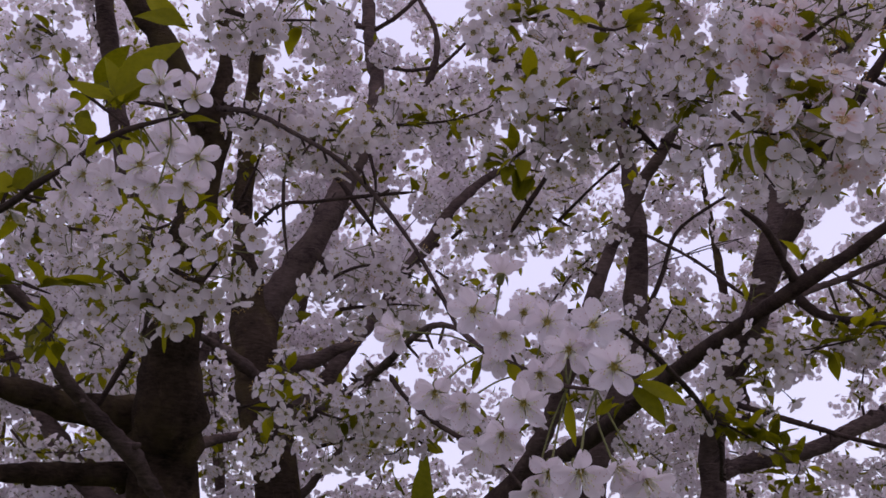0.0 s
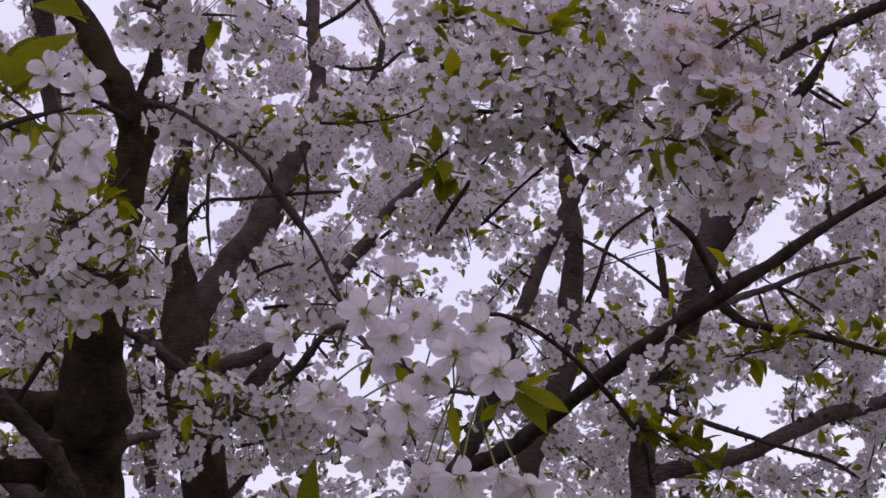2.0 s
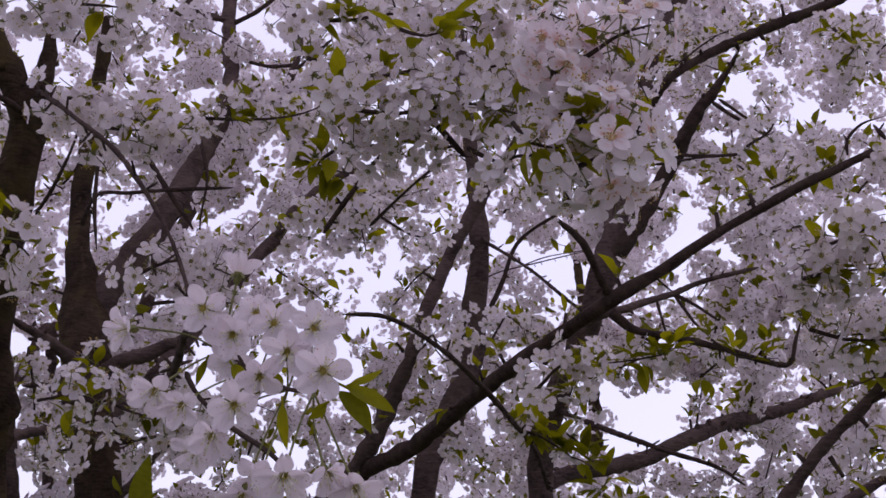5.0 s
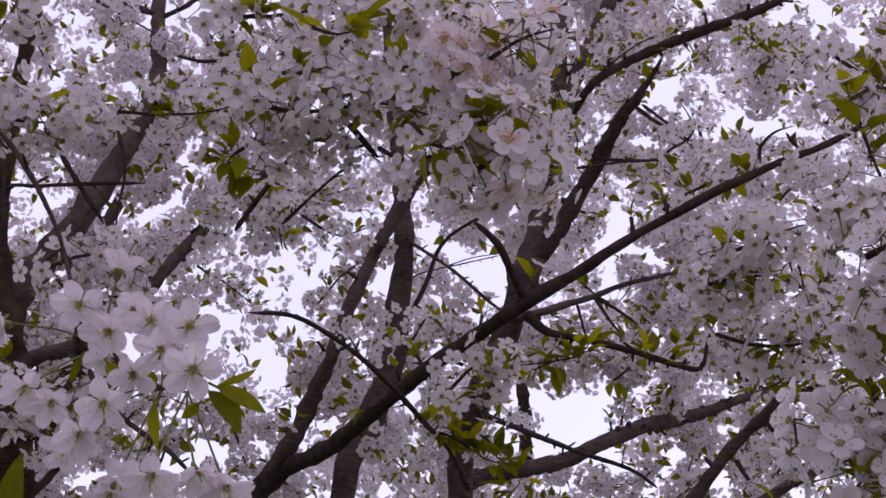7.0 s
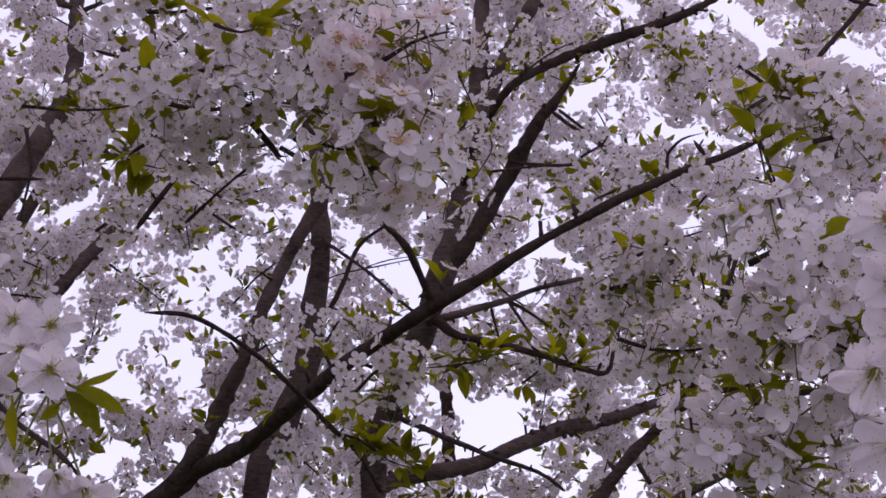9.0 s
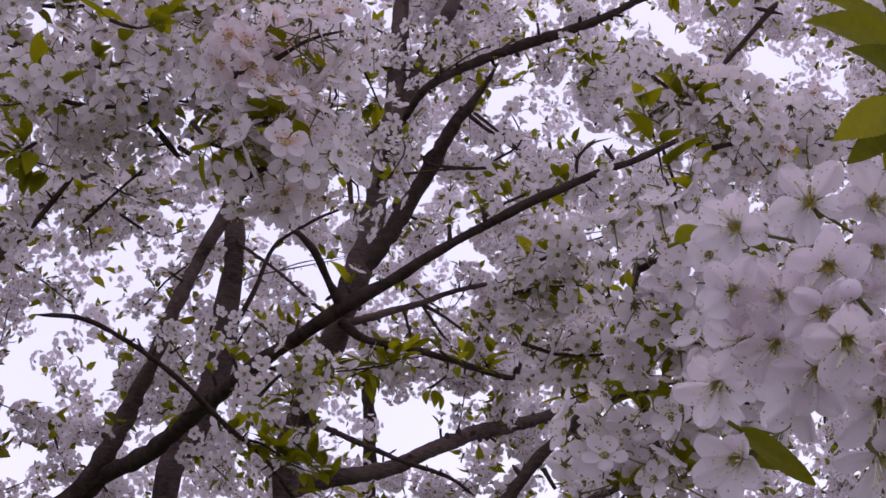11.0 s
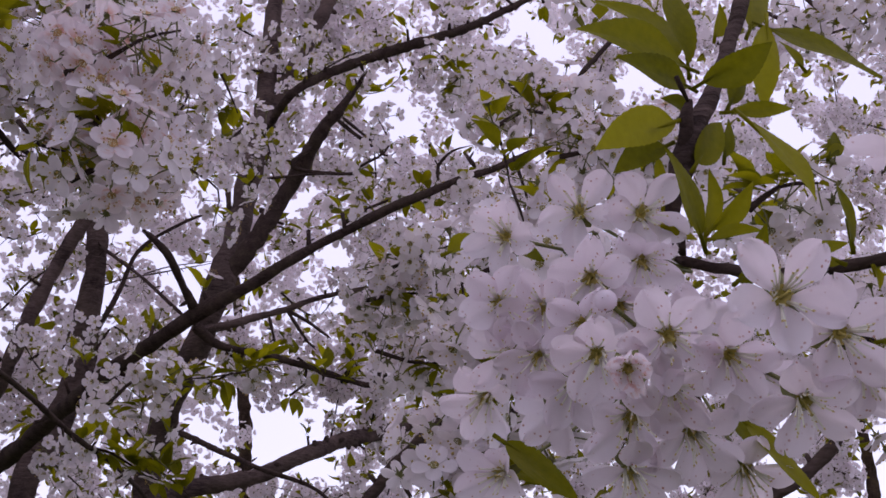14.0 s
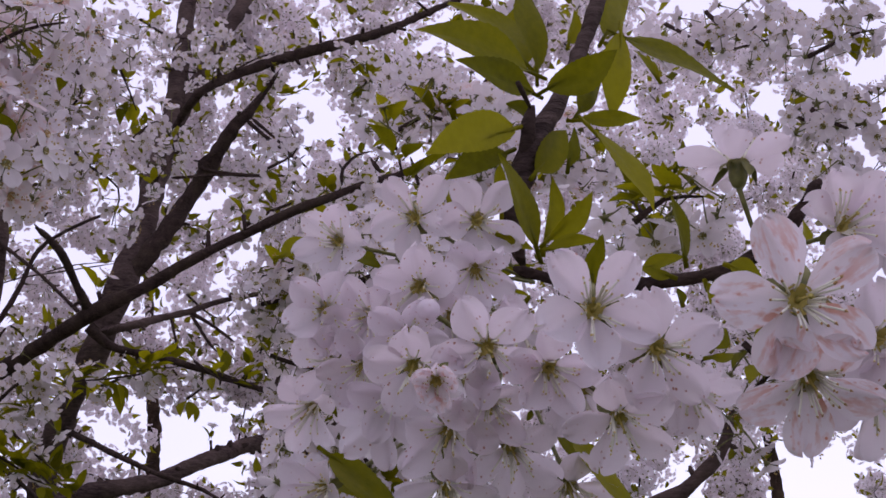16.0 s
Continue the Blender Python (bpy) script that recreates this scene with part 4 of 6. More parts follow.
bough(leaning_tree, 17, 0.045, 1.0, (-0.183, 1.75, 2.033), (-0.124, 1.75, 2.06), (-0.048, 1.75, 2.042), leaves=0.15)
bough(leaning_tree, 11, 0.045, 1.0, (-0.169, 1.8, 2.004), (-0.1, 1.78, 2.007), (-0.048, 1.75, 1.999), leaves=0.1)
bough(leaning_tree, 22, 0.045, 1.0, (0.002, 1.95, 2.174), (0.06, 1.95, 2.224), (0.127, 1.95, 2.235), (0.154, 1.95, 2.154), leaves=0.6)
bough(leaning_tree, 15, 0.045, 1.0, (-0.258, 1.75, 1.837), (-0.209, 1.75, 1.846), (-0.16, 1.75, 1.829), (-0.093, 1.7, 1.852), leaves=0.5)
bough(leaning_tree, 11, 0.045, 1.0, (-0.202, 1.85, 1.805), (-0.134, 1.85, 1.822), (-0.081, 1.8, 1.839), leaves=0.3)
bough(leaning_tree, 6, 0.045, 1.0, (-0.36, 2.2, 1.843), (-0.301, 2, 1.821), (-0.263, 1.85, 1.831))
bough(dark_tree, 19, 0.045, 1.05, (-0.316, 1.22, 1.922), (-0.29, 1.2, 1.884), (-0.248, 1.17, 1.857), (-0.227, 1.17, 1.893), (-0.198, 1.17, 1.875), leaves=0.15)
bough(dark_tree, 11, 0.045, 1.0, (-0.378, 1.3, 1.916), (-0.33, 1.25, 1.868), (-0.287, 1.2, 1.836), leaves=0.3)
bough(dark_tree, 18, 0.045, 1.0, (-0.556, 1.5, 2.018), (-0.496, 1.45, 2.016), (-0.439, 1.45, 2.009), (-0.384, 1.4, 2.013))
bough(dark_tree, 12, 0.045, 1.0, (-0.612, 1.6, 2.386), (-0.567, 1.6, 2.349), (-0.622, 1.6, 2.322))
bough(dark_tree, 11, 0.045, 1.0, (-0.549, 1.7, 2.035), (-0.504, 1.7, 2.001), (-0.461, 1.7, 1.967), leaves=0.6)
bough(leaning_tree, 18, 0.045, 1.0, (0.398, 1.8, 1.882), (0.438, 1.78, 1.921), (0.468, 1.76, 1.933), (0.455, 1.76, 1.874), leaves=0.5)
bough(leaning_tree, 17, 0.045, 1.0, (0.768, 1.82, 2.223), (0.828, 1.82, 2.258), (0.89, 1.82, 2.294), (0.929, 1.82, 2.287), leaves=0.4)
bough(leaning_tree, 14, 0.045, 1.0, (0.851, 2.576, 2.82), (1.003, 2.643, 2.976), (1.163, 2.71, 3.074), leaves=0.8)
bough(leaning_tree, 12, 0.045, 1.0, (0.977, 1.9, 2.597), (0.995, 1.85, 2.539), (0.951, 1.85, 2.502), leaves=0.5)
bough(upright_tree, 8, 0.045, 1.0, (0.912, 2.2, 2.494), (0.974, 2.2, 2.549), (0.941, 2.2, 2.609), leaves=0.3)
bough(side_tree, 17, 0.038, 1.0, (0.672, 1.42, 1.998), (0.703, 1.38, 1.999), (0.737, 1.35, 2.011), (0.761, 1.3, 2.01), blush=0.08)
bough(side_tree, 12, 0.045, 1.0, (0.686, 1.42, 1.969), (0.717, 1.4, 1.973), (0.771, 1.4, 1.977))
bough(side_tree, 18, 0.045, 1.0, (0.721, 1.5, 1.924), (0.768, 1.5, 1.912), (0.832, 1.5, 1.916), (0.867, 1.45, 1.921), leaves=0.6)
bough(side_tree, 17, 0.045, 1.0, (0.737, 1.15, 1.975), (0.748, 1.12, 1.945), (0.777, 1.1, 1.953), (0.807, 1.1, 1.995), leaves=0.5)
bough(side_tree, 17, 0.045, 1.0, (0.767, 1.2, 2.116), (0.812, 1.2, 2.15), (0.862, 1.2, 2.141), (0.915, 1.2, 2.154), leaves=0.6, blush=0.1)
bough(side_tree, 17, 0.045, 1.0, (0.867, 1.4, 2.302), (0.905, 1.38, 2.261), (0.948, 1.35, 2.259), (0.942, 1.32, 2.184))
bough(side_tree, 12, 0.045, 1.0, (0.809, 1.1, 2.049), (0.864, 1.1, 2.068), (0.918, 1.1, 2.067), blush=0.1)
bough(side_tree, 18, 0.045, 1.0, (0.602, 0.86, 1.815), (0.632, 0.84, 1.821), (0.647, 0.8, 1.795), (0.674, 0.78, 1.795), leaves=0.3)
bough(side_tree, 17, 0.045, 1.0, (0.603, 0.86, 1.768), (0.627, 0.84, 1.759), (0.637, 0.8, 1.741), (0.656, 0.78, 1.72), leaves=0.4)
bough(side_tree, 12, 0.045, 1.0, (0.617, 0.84, 1.705), (0.629, 0.8, 1.701), (0.641, 0.76, 1.69), leaves=0.4)
bough(side_tree, 11, 0.045, 1.0, (0.967, 1.926, 1.93), (1.003, 1.866, 1.949), (1.036, 1.806, 1.966), leaves=0.7)
bough(side_tree, 10, 0.045, 1.0, (0.604, 0.95, 1.692), (0.612, 0.9, 1.661), (0.58, 0.86, 1.629), leaves=0.4)
bough(side_tree, 11, 0.045, 1.0, (0.616, 0.9, 1.73), (0.615, 0.88, 1.689), (0.628, 0.85, 1.646), leaves=0.4)
bough(side_tree, 18, 0.045, 1.0, (0.949, 1.959, 1.868), (1.001, 1.894, 1.841), (1.053, 1.829, 1.86), (1.106, 1.764, 1.834), leaves=0.6)
bough(side_tree, 18, 0.045, 1.0, (0.885, 1.3, 2.143), (0.941, 1.3, 2.15), (1.009, 1.3, 2.175), (1.115, 1.3, 2.215), blush=0.2)
bough(side_tree, 17, 0.045, 1.0, (0.894, 1.25, 2.118), (0.958, 1.25, 2.141), (1.022, 1.25, 2.141), (1.104, 1.25, 2.143), blush=0.1)
bough(side_tree, 6, 0.045, 1.0, (0.993, 1.05, 2.016), (0.978, 1, 1.976), (0.997, 1, 1.96), leaves=0.5)
bough(side_tree, 17, 0.045, 1.0, (1.24, 1.3, 2.416), (1.275, 1.25, 2.36), (1.33, 1.22, 2.364), (1.416, 1.2, 2.387))
bough(side_tree, 10, 0.045, 1.0, (1.357, 1.2, 2.262), (1.402, 1.2, 2.244), (1.479, 1.2, 2.292))
bough(side_tree, 10, 0.045, 1.0, (0.967, 0.85, 1.797), (0.988, 0.85, 1.772), (0.978, 0.88, 1.753), (0.995, 0.85, 1.737), leaves=0.5)

bough(slim_tree, 10, 0.045, 1.0, (0.454, 2.6, 2.183), (0.49, 2.6, 2.236), (0.529, 2.6, 2.2), leaves=0.3)
bough(slim_tree, 10, 0.045, 1.0, (0.413, 2.7, 2.259), (0.357, 2.6, 2.127), (0.292, 2.6, 2.224), leaves=0.4)
bough(slim_tree, 17, 0.045, 1.0, (0.26, 3.116, 2.392), (0.344, 3.116, 2.491), (0.432, 3.116, 2.576), (0.522, 3.116, 2.63), leaves=0.5)
bough(leaning_tree, 14, 0.045, 1.0, (-0.826, 2.2, 2.018), (-0.766, 2.2, 2.039), (-0.685, 2.2, 2.061), (-0.587, 2.2, 2.018), leaves=0.9)
bough(leaning_tree, 11, 0.045, 1.0, (-0.79, 2.5, 2.029), (-0.702, 2.5, 2.089), (-0.661, 2.5, 2.018), leaves=0.6)
bough(back_tree, 12, 0.045, 1.0, (-0.933, 2.6, 1.965), (-0.88, 2.6, 1.917), (-0.796, 2.6, 1.917), (-0.714, 2.6, 1.929), leaves=0.8)
bough(back_tree, 12, 0.045, 1.0, (-0.522, 2.6, 2.113), (-0.502, 2.6, 1.99), (-0.482, 2.6, 1.859), leaves=0.6)
bough(upright_tree, 17, 0.045, 1.0, (0.81, 2.882, 3.031), (0.928, 2.882, 3.036), (1.026, 2.857, 3.074), (1.122, 2.82, 3.106), leaves=0.6)
bough(upright_tree, 10, 0.045, 1.0, (0.676, 2.4, 2.884), (0.752, 2.4, 2.857), (0.852, 2.4, 2.89), leaves=0.5)
bough(upright_tree, 8, 0.045, 1.0, (0.861, 3.008, 2.758), (0.889, 3.008, 2.825), (0.936, 3.008, 2.751), leaves=0.4)
bough(upright_tree, 18, 0.045, 1.0, (0.383, 1.42, 2.305), (0.427, 1.42, 2.265), (0.451, 1.42, 2.215), (0.412, 1.4, 2.146), blush=0.1, leaves=0.2)
bough(upright_tree, 11, 0.045, 1.0, (0.484, 1.6, 2.402), (0.519, 1.6, 2.345), (0.546, 1.6, 2.287), leaves=0.4)
bough(upright_tree, 15, 0.045, 1.04, (0.288, 1, 2.052), (0.315, 1, 2.008), (0.314, 1, 1.965), (0.341, 1.02, 1.946), blush=0.5, leaves=0.2)
bough(upright_tree, 10, 0.045, 1.0, (0.473, 1.6, 2.199), (0.437, 1.6, 2.161), (0.373, 1.5, 2.098), leaves=0.4)
bough(dark_tree, 12, 0.045, 1.0, (-0.701, 2.4, 2.661), (-0.635, 2.4, 2.691), (-0.599, 2.4, 2.575), (-0.632, 2.4, 2.472), leaves=0.5)
bough(dark_tree, 10, 0.045, 1.0, (-0.728, 2.6, 2.661), (-0.632, 2.6, 2.583), (-0.634, 2.6, 2.488), leaves=0.5)
bough(back_tree, 8, 0.045, 1.0, (-0.587, 3, 2.646), (-0.524, 3, 2.727), (-0.46, 3, 2.652), leaves=0.5)
bough(upright_tree, 12, 0.045, 1.0, (0.475, 2, 2.417), (0.535, 2, 2.364), (0.594, 2, 2.332), (0.589, 2, 2.259), leaves=0.5)
bough(side_tree, 7, 0.045, 1.0, (1.176, 1.12, 2.327), (1.21, 1.1, 2.291), (1.268, 1.1, 2.328))
bough(side_tree, 14, 0.045, 1.0, (1.224, 1, 2.212), (1.28, 1, 2.246), (1.356, 1, 2.278), leaves=0.2)
bough(side_tree, 14, 0.045, 1.0, (1.222, 1, 2.145), (1.25, 0.98, 2.113), (1.316, 0.98, 2.153), leaves=0.2)
bough(side_tree, 11, 0.045, 1.0, (1.216, 0.98, 2.051), (1.254, 0.98, 2.036), (1.31, 0.98, 2.073), leaves=0.2)
bough(side_tree, 7, 0.045, 1.0, (0.814, 0.78, 1.871), (0.835, 0.76, 1.886), (0.859, 0.74, 1.882), leaves=0.6)
bough(upright_tree, 8, 0.045, 1.0, (0.193, 2.3, 2.345), (0.269, 2.3, 2.307), (0.341, 2.3, 2.337), leaves=0.5)
bough(leaning_tree, 8, 0.045, 1.0, (0.344, 2.6, 1.975), (0.404, 2.6, 1.929), (0.463, 2.6, 1.882), leaves=0.5)
bough(slim_tree, 7, 0.045, 1.0, (-0.038, 2.9, 2.41), (0.032, 2.9, 2.373), (0.102, 2.9, 2.321), leaves=0.5)
bough(slim_tree, 7, 0.045, 1.0, (0.133, 2.9, 2.644), (0.233, 2.9, 2.608), (0.329, 2.9, 2.647), leaves=0.5)
bough(upright_tree, 4, 0.045, 1.0, (0.938, 3, 2.468), (1.029, 3, 2.413), (1.108, 3, 2.512), leaves=0.6)
# leafy sprigs
bough(leaning_tree, 8, 0.04, 1.3, (0.587, 1.84, 1.996), (0.633, 1.84, 1.975), (0.564, 1.86, 1.963), (0.523, 1.88, 1.956), leaves=1.0, bare=0.8, thick=0.0025)
bough(leaning_tree, 6, 0.04, 1.2, (0.701, 1.85, 1.995), (0.747, 1.85, 1.97), (0.813, 1.85, 1.974), leaves=1.0, bare=0.8, thick=0.0025)
bough(leaning_tree, 11, 0.04, 1.2, (0.381, 1.9, 1.859), (0.433, 1.9, 1.841), (0.484, 1.9, 1.815), (0.526, 1.9, 1.806), leaves=1.0, bare=0.8, thick=0.0025)
bough(leaning_tree, 10, 0.04, 1.2, (0.469, 2, 1.867), (0.517, 2, 1.841), (0.565, 2, 1.806), (0.545, 2, 1.777), leaves=1.0, bare=0.8, thick=0.0025)
bough(side_tree, 6, 0.04, 1.2, (0.829, 1.6, 1.917), (0.861, 1.62, 1.89), (0.826, 1.64, 1.876), leaves=1.0, bare=0.8, thick=0.0025)
bough(side_tree, 6, 0.04, 1.2, (0.914, 1.58, 2.033), (0.928, 1.58, 2), (0.908, 1.6, 1.954), leaves=1.0, bare=0.8, thick=0.0025)
bough(side_tree, 4, 0.04, 1.2, (0.718, 1.08, 2.063), (0.726, 1.08, 2.038), (0.736, 1.08, 1.994), leaves=1.0, bare=0.8, thick=0.0025)
bough(upright_tree, 4, 0.04, 1.25, (0.252, 0.98, 1.956), (0.27, 0.98, 1.935), (0.292, 0.97, 1.93), leaves=1.0, bare=0.8, thick=0.0025)
bough(upright_tree, 6, 0.04, 1.1, (0.093, 1.4, 2.103), (0.073, 1.42, 2.089), (0.115, 1.42, 2.081), leaves=1.0, bare=0.8, thick=0.0025)
bough(upright_tree, 4, 0.04, 1.2, (0.164, 1.3, 2.222), (0.198, 1.3, 2.214), (0.225, 1.3, 2.222), leaves=1.0, bare=0.8, thick=0.0025)
bough(upright_tree, 3, 0.04, 1.2, (0.088, 1.3, 2.14), (0.108, 1.3, 2.118), leaves=1.0, bare=0.8, thick=0.0025)
bough(dark_tree, 8, 0.04, 1.3, (-0.599, 1.6, 1.908), (-0.559, 1.6, 1.892), (-0.51, 1.55, 1.925), leaves=1.0, bare=0.8, thick=0.0025)
bough(dark_tree, 7, 0.04, 1.2, (-0.384, 1.1, 2.055), (-0.346, 1.1, 2.017), (-0.316, 1.1, 1.993), leaves=1.0, bare=0.8, thick=0.0025)
bough(dark_tree, 7, 0.04, 1.2, (-0.427, 1.1, 1.939), (-0.393, 1.1, 1.921), (-0.36, 1.1, 1.981), leaves=1.0, bare=0.8, thick=0.0025)
bough(dark_tree, 6, 0.04, 1.2, (-0.356, 1.3, 1.963), (-0.306, 1.25, 1.945), (-0.27, 1.3, 2.025), leaves=1.0, bare=0.8, thick=0.0025)
bough(dark_tree, 3, 0.04, 1.6, (-0.441, 1.2, 1.866), (-0.411, 1.2, 1.854), leaves=1.0, bare=0.8, thick=0.0025)
bough(leaning_tree, 7, 0.04, 1.2, (-0.316, 1.8, 1.855), (-0.275, 1.8, 1.864), (-0.247, 1.9, 1.93), (-0.211, 1.9, 1.902), leaves=1.0, bare=0.8, thick=0.0025)
bough(upright_tree, 11, 0.04, 1.2, (0.904, 2.758, 2.945), (0.964, 2.758, 2.982), (1.099, 2.758, 2.948), (1.209, 2.758, 3.022), leaves=1.0, bare=0.8, thick=0.0025)

bough(upright_tree, 6, 0.04, 1.2, (0.449, 1.98, 1.906), (0.493, 1.98, 1.865), (0.538, 1.98, 1.834), leaves=1.0, bare=0.85, thick=0.0025)
bough(upright_tree, 6, 0.04, 1.2, (0.584, 1.98, 1.98), (0.643, 1.98, 2.008), (0.71, 1.98, 2.021), leaves=1.0, bare=0.85, thick=0.0025)
bough(upright_tree, 6, 0.04, 1.2, (0.725, 1.98, 1.968), (0.761, 1.98, 2.002), (0.787, 1.98, 2.022), leaves=1.0, bare=0.85, thick=0.0025)
bough(upright_tree, 6, 0.04, 1.2, (0.478, 1.98, 1.94), (0.532, 1.98, 1.979), (0.574, 1.98, 1.97), leaves=1.0, bare=0.85, thick=0.0025)
bough(upright_tree, 5, 0.03, 1.0, (0.955, 2.47, 2.765), (0.98, 2.46, 2.81), (1.01, 2.45, 2.86), leaves=1.0, bare=0.4, thick=0.003)
bough(upright_tree, 12, 0.045, 1.0, (0.639, 2.15, 2.49), (0.682, 2.15, 2.537), (0.716, 2.15, 2.482), (0.675, 2.15, 2.401), leaves=0.5)


# short spurs on the bare limbs, each with a tuft of leaves or a few flowers
def spurs(tree, every, *pts):
    rnd = GROW
    line = curve_points(pts, 0.01)
    run, due = 0.0, every * rnd.uniform(0.3, 1.0)
    for a, b in zip(line, line[1:]):
        run += float(np.linalg.norm(b[:3] - a[:3]))
        if run < due:
            continue
        due = run + every * rnd.uniform(0.6, 1.5)
        c, along = Vector(a[:3]), Vector(b[:3] - a[:3]).normalized()
        out = unit(rnd) + Vector((0, 0.2, 0.25))
        out = (out - along * out.dot(along)).normalized()
        root, tip = c + out * a[3] * 0.6, c + out * (a[3] + rnd.uniform(0.012, 0.03)) + along * rnd.uniform(-0.01, 0.015)
        bu = Build()
        tube(bu, [np.array((*root, 0.0042)), np.array((*root.lerp(tip, 0.6), 0.003)), np.array((*tip, 0.0036))], 7, 0, 0.3, rnd.uniform(0, 50))
        spur = place("spur", bu.mesh("spur", BARK_TWIG), tree)
        for k in range(rnd.choice((2, 3, 3, 4))):
            d = (out * 0.8 + unit(rnd) * 0.8 + Vector((0, 0, 0.2))).normalized()
            place("leaf", rnd.choice(LEAVES), spur, Matrix.Translation(tip + d * 0.004) @ d.to_track_quat("Y", "Z").to_matrix().to_4x4() @ Matrix.Scale(rnd.uniform(0.5, 1.0), 4))
        for k in range(rnd.choice((0, 0, 1, 3))):
            d = (out + unit(rnd) * 0.8 + Vector((0, 0, -0.2))).normalized()
            place("flower", rnd.choice(FLOWERS), spur, Matrix.Translation(tip + d * rnd.uniform(0.022, 0.034)) @ facing((d + unit(rnd) * 0.3).normalized(), rnd.uniform(0, 6.28)))


spurs(leaning_tree, 0.10, (0.355, 2.4, 1.977, 0.016), (0.424, 2.1, 2.003, 0.014), (0.538, 1.83, 2.052, 0.012), (0.681, 1.77, 2.14, 0.009), (0.811, 1.71, 2.211, 0.008), (0.983, 1.7, 2.295, 0.007))
spurs(upright_tree, 0.12, (0.767, 2.6, 2.433, 0.021), (0.905, 2.5, 2.697, 0.017), (0.955, 2.48, 2.765, 0.01))
spurs(upright_tree, 0.09, (0.786, 2.33, 2.683, 0.011), (0.984, 2.3, 2.809, 0.014), (1.203, 2.28, 2.911, 0.012), (1.516, 2.3, 3.125, 0.006))
spurs(upright_tree, 0.12, (0.995, 3.05, 2.052, 0.02), (1.346, 3.3, 2.189, 0.018), (1.786, 3.5, 2.378, 0.008))
spurs(leaning_tree, 0.07, (0.577, 1.84, 2.008, 0.006), (0.73, 1.86, 1.987, 0.005), (0.834, 1.86, 1.967, 0.004))
spurs(side_tree, 0.08, (0.756, 1.75, 1.724, 0.011), (0.869, 1.66, 1.868, 0.008), (0.91, 1.6, 1.987, 0.004), (0.958, 1.6, 2.182, 0.002))
spurs(leaning_tree, 0.12, (0.215, 2.85, 2.005, 0.021), (0.326, 2.75, 2.294, 0.017), (0.453, 2.75, 2.584, 0.018))

# the nearest flowers
knots(spray, (0.004, 0.845, 1.724), (0.026, 0.787, 1.691), (0.054, 0.745, 1.668), (0.073, 0.724, 1.654), (0.089, 0.71, 1.65))
flower(spray, (0.016, 0.749, 1.71), (-0.03, -0.95, -0.32), 0.95, 4, 0, 15)
flower(spray, (0.036, 0.747, 1.693), (-0.03, -0.91, -0.41), 0.95, 6, 0, 20)
flower(spray, (0.094, 0.66, 1.652), (-0.03, -0.93, -0.36), 0.98, 4, 0, 63)
flower(spray, (0.072, 0.7, 1.672), (-0.03, -0.87, -0.5), 0.9, 10, 0, 0)
flower(spray, (0.062, 0.73, 1.697), (-0.03, -0.97, -0.22), 0.9, 12, 0, 30)
flower(spray, (0.087, 0.7, 1.687), (0.06, -1.0, -0.08), 0.9, 14, 0, 0)
flower(spray, (0.044, 0.69, 1.637), (-0.03, -0.87, -0.5), 0.95, 6, 0, 10)
flower(spray, (-0.008, 0.74, 1.654), (-0.3, -0.77, -0.56), 0.95, 8, 0, 30)
flower(spray, (0.032, 0.7, 1.621), (-0.11, -0.76, -0.64), 0.95, 8, 0, 20)
flower(spray, (0.075, 0.68, 1.596), (-0.02, -0.82, -0.58), 0.95, 4, 0, 0)
flower(spray, (0.06, 0.71, 1.6), (-0.2, -0.74, -0.64), 0.9, 10, 0, 40)
flower(spray, (0.01, 0.73, 1.644), (-0.21, -0.8, -0.57), 0.85, 12, 0, 10)
flower(spray, (-0.033, 0.77, 1.7), (-0.69, -0.65, -0.31), 0.9, 16, 0, 0)
flower(spray, (0.049, 0.755, 1.71), (0.07, -0.97, -0.22), 0.85, 12, 0, 50)
flower(spray, (0.056, 0.72, 1.661), (-0.03, -0.84, -0.54), 0.85, 14, 0, 20)
flower(spray, (0.099, 0.7, 1.601), (0.32, -0.7, -0.63), 0.85, 20, 0, 0)
flower(spray, (0.115, 0.7, 1.594), (0.24, -0.69, -0.68), 0.9, 10, 0, 30)
flower(spray, (0.051, 0.71, 1.589), (-0.11, -0.7, -0.71), 0.9, 8, 0, 15)
flower(spray, (0.021, 0.73, 1.618), (-0.26, -0.62, -0.74), 0.85, 10, 0, 45)
flower(spray, (0.033, 0.765, 1.682), (-0.03, -0.95, -0.32), 0.85, 20, 0, 40)
flower(spray, (0.035, 0.77, 1.74), (0.11, 0.03, 0.99), 0.9, 20, 0, 0)
blade(spray, (0.102, 0.665, 1.643), (0.123, 0.665, 1.619), 0.0115)
blade(spray, (0.106, 0.665, 1.645), (0.136, 0.665, 1.632), 0.0096)
blade(spray, (0.109, 0.68, 1.649), (0.128, 0.68, 1.66), 0.0046)
blade(spray, (-0.013, 0.78, 1.571), (-0.012, 0.78, 1.623), 0.0145)
blade(spray, (-0.029, 0.78, 1.597), (-0.034, 0.78, 1.608), 0.0037)
blade(spray, (0.071, 0.7, 1.642), (0.076, 0.7, 1.614), 0.0053)
blade(spray, (0.021, 0.75, 1.678), (0.016, 0.75, 1.66), 0.005)
blade(spray, (0.037, 0.74, 1.673), (0.049, 0.74, 1.659), 0.0085)
blade(spray, (0.063, 0.72, 1.665), (0.068, 0.72, 1.651), 0.0076)
blade(spray, (0.097, 0.7, 1.642), (0.087, 0.7, 1.632), 0.0067)
